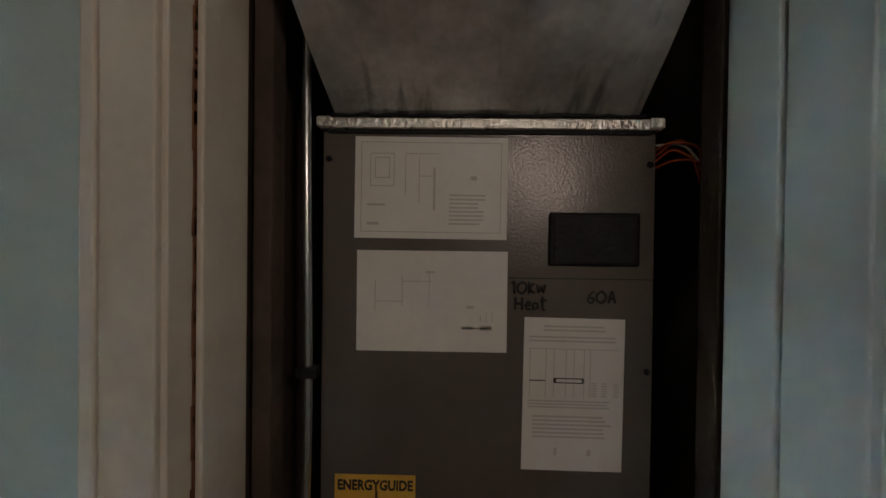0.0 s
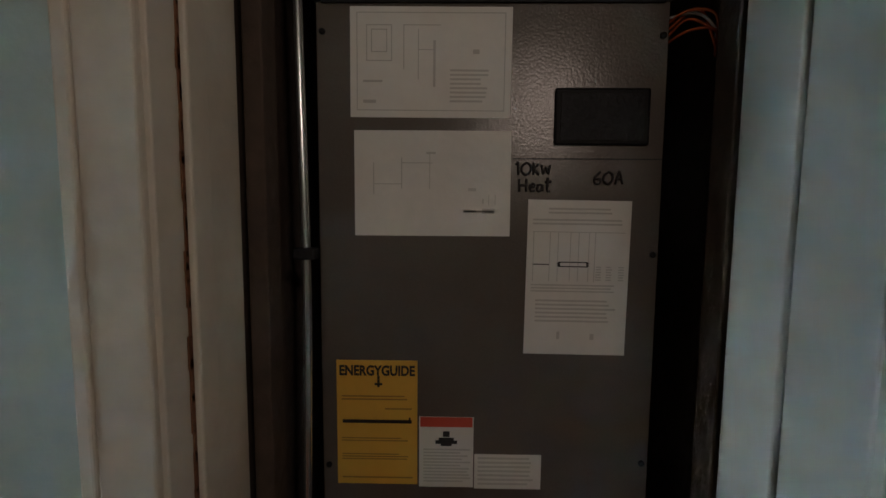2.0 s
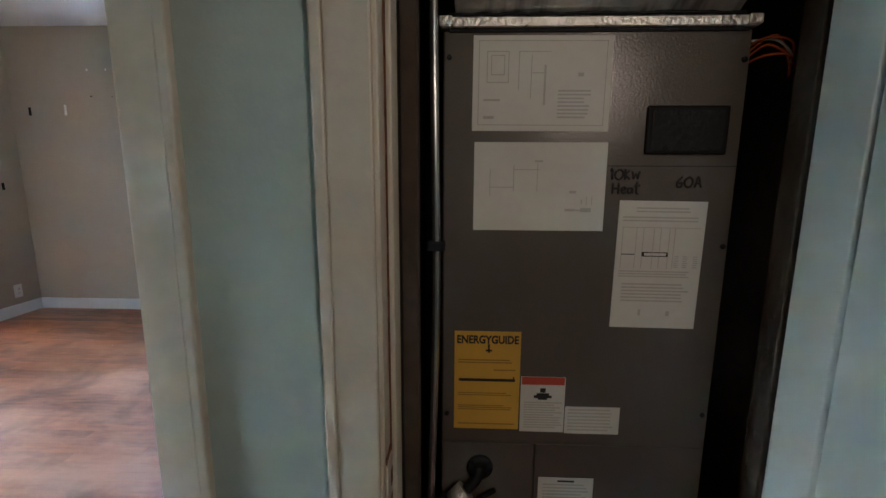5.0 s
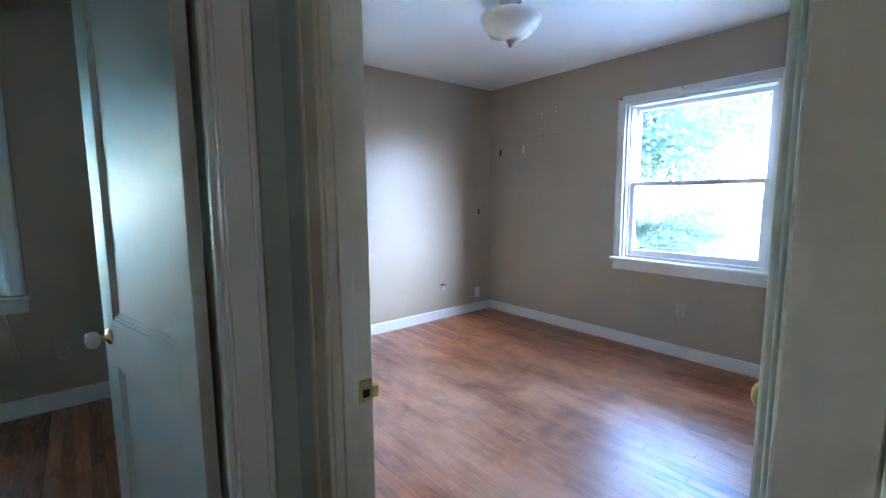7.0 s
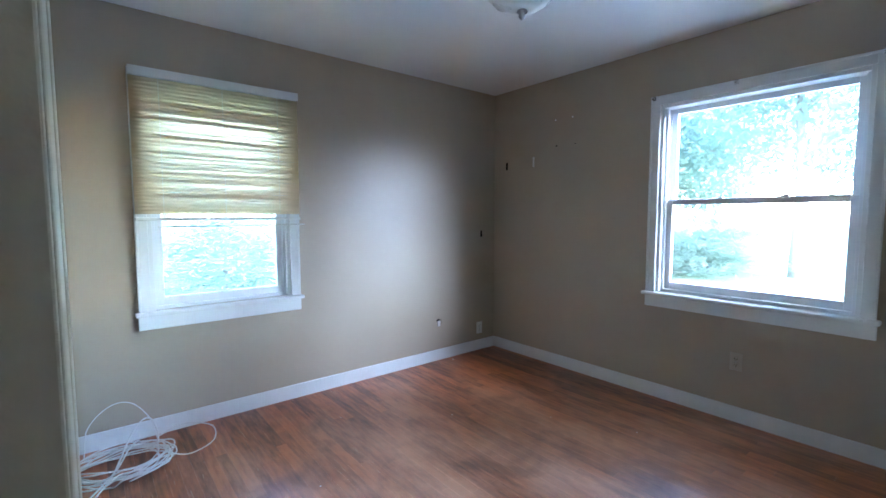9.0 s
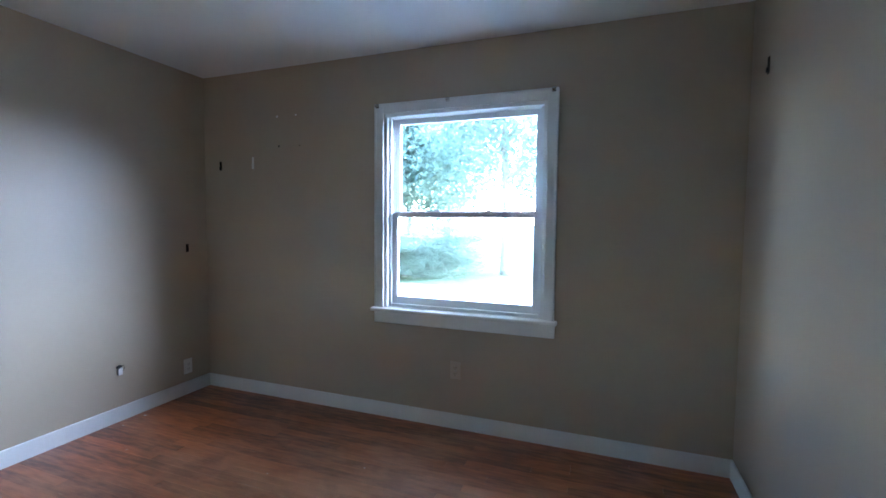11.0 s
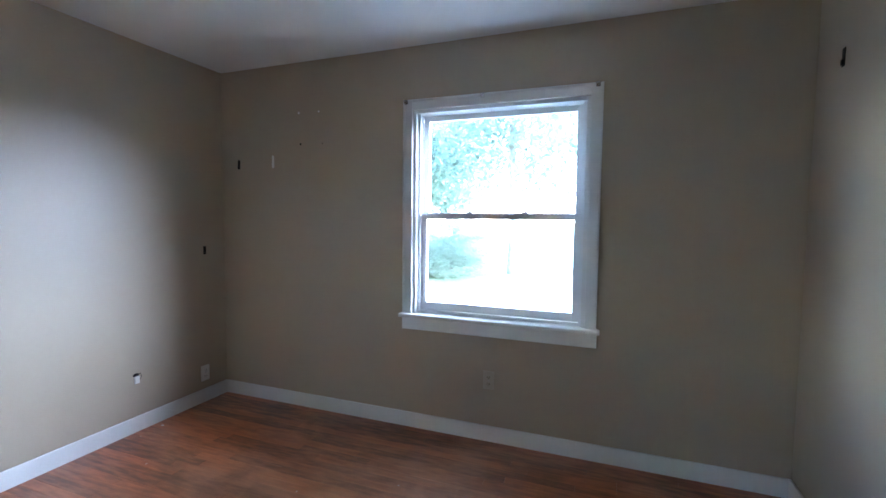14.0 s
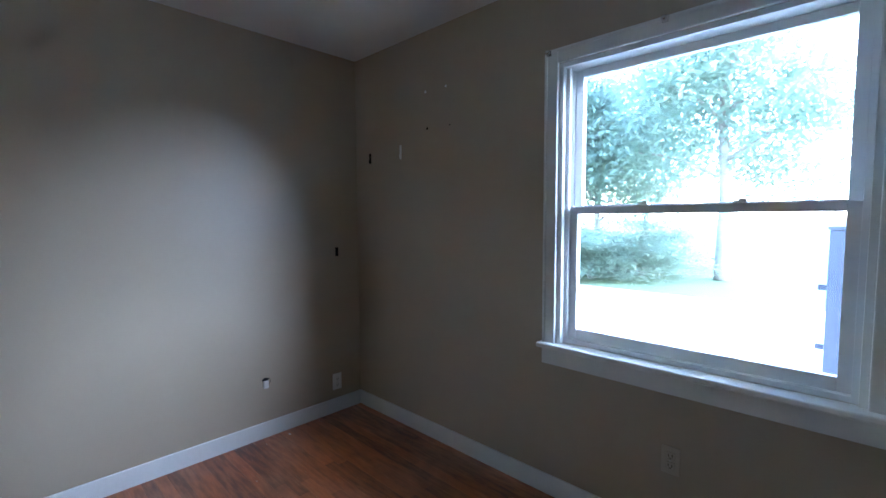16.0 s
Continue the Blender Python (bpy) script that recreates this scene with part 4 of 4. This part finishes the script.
part("gasket", box_bm((UX0 + 0.012, UY - 0.005, UT - 0.005), (UX1 - 0.012, UY - 0.0005, UT + 0.0015), 0.0008), RUBBER, ah, "black foam gasket under the flange")
pipe = thing("refrigerant_pipe", "shiny pipe with black insulation beside the unit", "pipe")
part("pipe", tube_bm(bend([(3.822, -2.965, 1.86), (3.824, -2.965, 1.45), (3.829, -2.965, 1.10), (3.826, -2.965, 0.85), (3.818, -2.965, 0.55)], 6), 0.0075, 12), PIPE, pipe)
clp = part("clamp", box_bm((3.812, -2.978, 1.112), (3.846, -2.952, 1.130), 0.003), RUBBER, pipe, "black pipe clamp")
part("insulation", tube_bm(bend([(3.790, -2.99, 0.18), (3.802, -2.985, 0.42), (3.835, -2.975, 0.53), (3.868, -2.962, 0.570)], 6), 0.030, 14), RUBBER, pipe)
part("collar", tube_bm([(3.864, -2.964, 0.566), (3.893, -2.955, 0.592)], 0.0235, 14), FOIL, pipe, "foil-wrapped collar")
part("fitting", tube_bm(bend([(3.893, -2.955, 0.592), (3.915, -2.945, 0.612), (3.922, -2.925, 0.632)], 5), 0.011, 10), RUBBER, pipe)
g = lathe_bm([(0.028, 0), (0.028, 0.006), (0.012, 0.009)], 20)
g.transform(Matrix.Translation((3.922, UY, 0.632)) @ Matrix.Rotation(radians(90), 4, 'X'))
part("grommet", g, RUBBER, ah)
g = lathe_bm([(0.026, 0), (0.026, 0.006), (0.012, 0.009)], 20)
g.transform(Matrix.Translation((3.905, UY, 0.455)) @ Matrix.Rotation(radians(90), 4, 'X'))
part("grommet", g, RUBBER, ah)
lp = solid("liquid_line", tube_bm(bend([(3.955, -2.93, 0.575), (3.925, -2.955, 0.57), (3.915, -2.965, 0.52), (3.890, -2.975, 0.47), (3.85, -2.98, 0.30), (3.84, -2.98, 0.05)], 6), 0.006, 8), RUBBER, "thin dark refrigerant line", "pipe")
wires = thing("wire_bundle", "loose orange and pale wires beside the unit", "wires")
for k in range(5):
    r = random.Random(k)
    part("wire", tube_bm(bend([(4.40, -2.90, 1.50 - 0.01 * k), (4.425 + r.uniform(-0.01, 0.01), -2.93, 1.485 + r.uniform(-0.02, 0.02)), (4.45, -2.95, 1.47 + r.uniform(-0.03, 0.03)), (4.47, -2.92, 1.46 + r.uniform(-0.03, 0.03)), (4.499, -2.90, 1.45)], 5), 0.0022, 6), ORANGE if k else WPLASTIC, wires)
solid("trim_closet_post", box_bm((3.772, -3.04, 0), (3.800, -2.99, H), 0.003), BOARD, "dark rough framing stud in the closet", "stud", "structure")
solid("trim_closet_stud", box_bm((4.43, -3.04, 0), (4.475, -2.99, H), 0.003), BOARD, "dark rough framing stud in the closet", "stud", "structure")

# hall lamp round the warm bulb
hl = thing("wall_lamp", "plain warm wall lamp in the hall", "wall light", pose(4.46, -4.40, 1.66, -90))
part("backplate", lathe_bm([(0.055, 0), (0.055, 0.012), (0.02, 0.02), (0.015, 0.05), (0.02, 0.052)]), CHROME, hl)


# ---- outdoors ----
gb = bmesh.new()
bmesh.ops.create_grid(gb, x_segments=60, y_segments=60, size=400)
for v in gb.verts:
    v.co.z = -0.7
solid("ground", gb, GRASS, "sunlit mown lawn round the house", "ground", "structure")
solid("pavement", box_bm((-14, 1.2, -0.72), (30, 10.5, -0.688), 0.005), GRAVEL, "pale sunlit gravel drive", "drive", "structure")


def tree_parts(seed, height, spread):
    r = random.Random(seed)
    tr = bmesh.new()
    me_list = []
    limbs = [([(0, 0, 0), (0.05, 0.02, height * 0.25), (-0.06, 0.05, height * 0.55), (0.05, 0, height * 0.85)], 0.16)]
    tips = []
    for k in range(11):
        a = k * 2.4
        z = height * (0.25 + 0.05 * k)
        L = spread * (0.55 + 0.45 * r.random()) * (1 - 0.04 * k)
        tip = (L * math.cos(a), L * math.sin(a), z + L * 0.35)
        limbs.append(([(0, 0, z), (L * 0.5 * math.cos(a), L * 0.5 * math.sin(a), z + L * 0.25), tip], 0.05))
        tips += [Vector(tip), Vector((L * 0.55 * math.cos(a), L * 0.55 * math.sin(a), z + L * 0.3 + 0.3))]
    tips.append(Vector((0, 0, height * 0.95)))
    for pts, rad in limbs:
        t = tube_bm(bend(pts, 5), lambda s, rad=rad: rad * (1 - 0.75 * s), 7)
        me = bpy.data.meshes.new("limb")
        t.to_mesh(me)
        t.free()
        tr.from_mesh(me)
        bpy.data.meshes.remove(me)
    vs, fs = [], []
    for c in tips:
        R = spread * r.uniform(0.28, 0.5)
        for _ in range(800):
            d = Vector((r.gauss(0, 1), r.gauss(0, 1), r.gauss(0, 0.7)))
            p = c + d * R * 0.55
            s = r.uniform(0.05, 0.11)
            q = Euler((r.uniform(-1, 1), r.uniform(-1, 1), r.uniform(0, 6.3))).to_matrix()
            i = len(vs)
            for co in ((-s, 0, 0), (0, -s * 0.5, s * 0.1), (s, 0, 0), (0, s * 0.5, s * 0.1)):
                vs.append(p + q @ Vector(co))
            fs.append((i, i + 1, i + 2, i + 3))
    cm = bpy.data.meshes.new("crown")
    cm.from_pydata(vs, [], fs)
    cm.materials.append(LEAF)
    return mesh_of("trunk", tr, BARK), cm


protos = [tree_parts(3, 7.5, 2.8), tree_parts(8, 9.0, 3.2)]
for k, (tx, ty, s, kind) in enumerate(((-5.4, 15.5, 1.0, 0), (-0.7, 14.5, 1.45, 0), (-7, 14, 1.1, 1), (-11, 17, 1.2, 0), (6.5, 30, 0.9, 1), (-5, 20, 1.2, 0), (-16, 14, 1.1, 1), (-15, -1, 1.0, 0), (-3.4, -5.6, 0.72, 1), (-5.6, -3.7, 0.7, 0), (-20, 5, 0.9, 0), (-16, 26, 0.9, 0), (5.5, 40, 0.9, 0), (-13.0, 1.0, 0.9, 1))):
    tree = thing("tree", "leafy green deciduous tree on the lawn", "tree", pose(tx, ty, -0.72, 0, 0, 57 * k) @ Matrix.Diagonal((s, s, s, 1)), group="garden trees")
    a = new("trunk", protos[kind][0])
    b = new("crown", protos[kind][1])
    a.parent = b.parent = tree
for k, (tx, ty, s) in enumerate(((-4.1, 12.2, 0.8), (-2.9, 13.6, 0.75), (-6.0, 12.5, 0.9), (-6.4, -1.0, 0.8))):
    bush = thing("shrub", "loose leafy shrub at the edge of the lawn", "shrub", pose(tx, ty, -1.25, 0, 0, 80 * k) @ Matrix.Diagonal((s, s, s * 0.36, 1)), group="garden shrubs")
    for nm, me in zip(("stem", "foliage"), protos[k % 2]):
        new(nm, me).parent = bush
post = thing("gate_post", "dark weathered gate post with iron hinges beside the drive", "gate post", pose(2.42, 4.4, -0.70))
part("post", box_bm((-0.075, -0.075, 0), (0.075, 0.075, 1.90), 0.015), POSTGREY, post)
part("cap", box_bm((-0.09, -0.09, 1.90), (0.09, 0.09, 1.94), 0.01), POSTGREY, post)
for z in (0.6, 1.25):
    part("hinge_pin", box_bm((-0.15, -0.03, z), (-0.075, 0.02, z + 0.06), 0.006), POSTGREY, post)


# ---- floorboards ----
floor = solid("floor", box_bm((-0.02, -6.55, -0.06), (6.25, 0.02, -0.008)), SUBFLOOR, "worn reddish-brown oak strip floor", "floor", "structure")
SW = 0.0572
rngf = random.Random(11)
plank_mesh = {}


def plank_bm(L):
    bm = bmesh.new()
    add_box(bm, (0, 0.0002, -0.010), (L, SW - 0.0002, 0.0))
    top = [e for e in bm.edges if all(v.co.z > -0.001 for v in e.verts)]
    bmesh.ops.bevel(bm, geom=top, offset=0.0005, segments=1, affect='EDGES', profile=0.5)
    return bm


lengths = [0.45 + 0.05 * k for k in range(26)]
row, y = 0, -SW
rest = bmesh.new()
while y > -3.33 - SW:
    x = -0.005
    while x < 3.645:
        L = rngf.choice(lengths[:16])
        if 3.66 - x - L < 0.35:
            L = 3.66 - x
        key = round(L, 3)
        if key not in plank_mesh:
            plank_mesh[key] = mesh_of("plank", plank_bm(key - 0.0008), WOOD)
        p = new("plank", plank_mesh[key])
        p.parent = floor
        p.location = (x, y, rngf.uniform(-0.0004, 0.0))
        x += L
    row += 1
    y -= SW
vs, fs = [], []
for x0, x1, ya, yb in ((3.66, 6.2, -3.12, -2.0), (2.45, 6.2, -4.42, y + SW), (-0.005, 2.45, -6.52, y + SW)):
    yy = yb
    while yy > ya:
        x = x0
        while x < x1 - 0.001:
            L = min(rngf.uniform(0.5, 1.6), x1 - x)
            i = len(vs)
            a, b, c, d = x + 0.0004, x + L - 0.0004, yy - SW + 0.0005, yy - 0.0005
            vs += [(a, c, -0.01), (b, c, -0.01), (b, d, -0.01), (a, d, -0.01), (a, c, -0.0002), (b, c, -0.0002), (b, d, -0.0002), (a, d, -0.0002)]
            fs += [tuple(i + k for k in f) for f in ((4, 5, 6, 7), (0, 1, 5, 4), (1, 2, 6, 5), (2, 3, 7, 6), (3, 0, 4, 7))]
            x += L
        yy -= SW
rm = bpy.data.meshes.new("planks_beyond")
rm.from_pydata(vs, [], fs)
rm.materials.append(WOOD_REST)
ro = new("planks_beyond", rm)
ro.parent = floor
tagged(ro, kind="stuff")
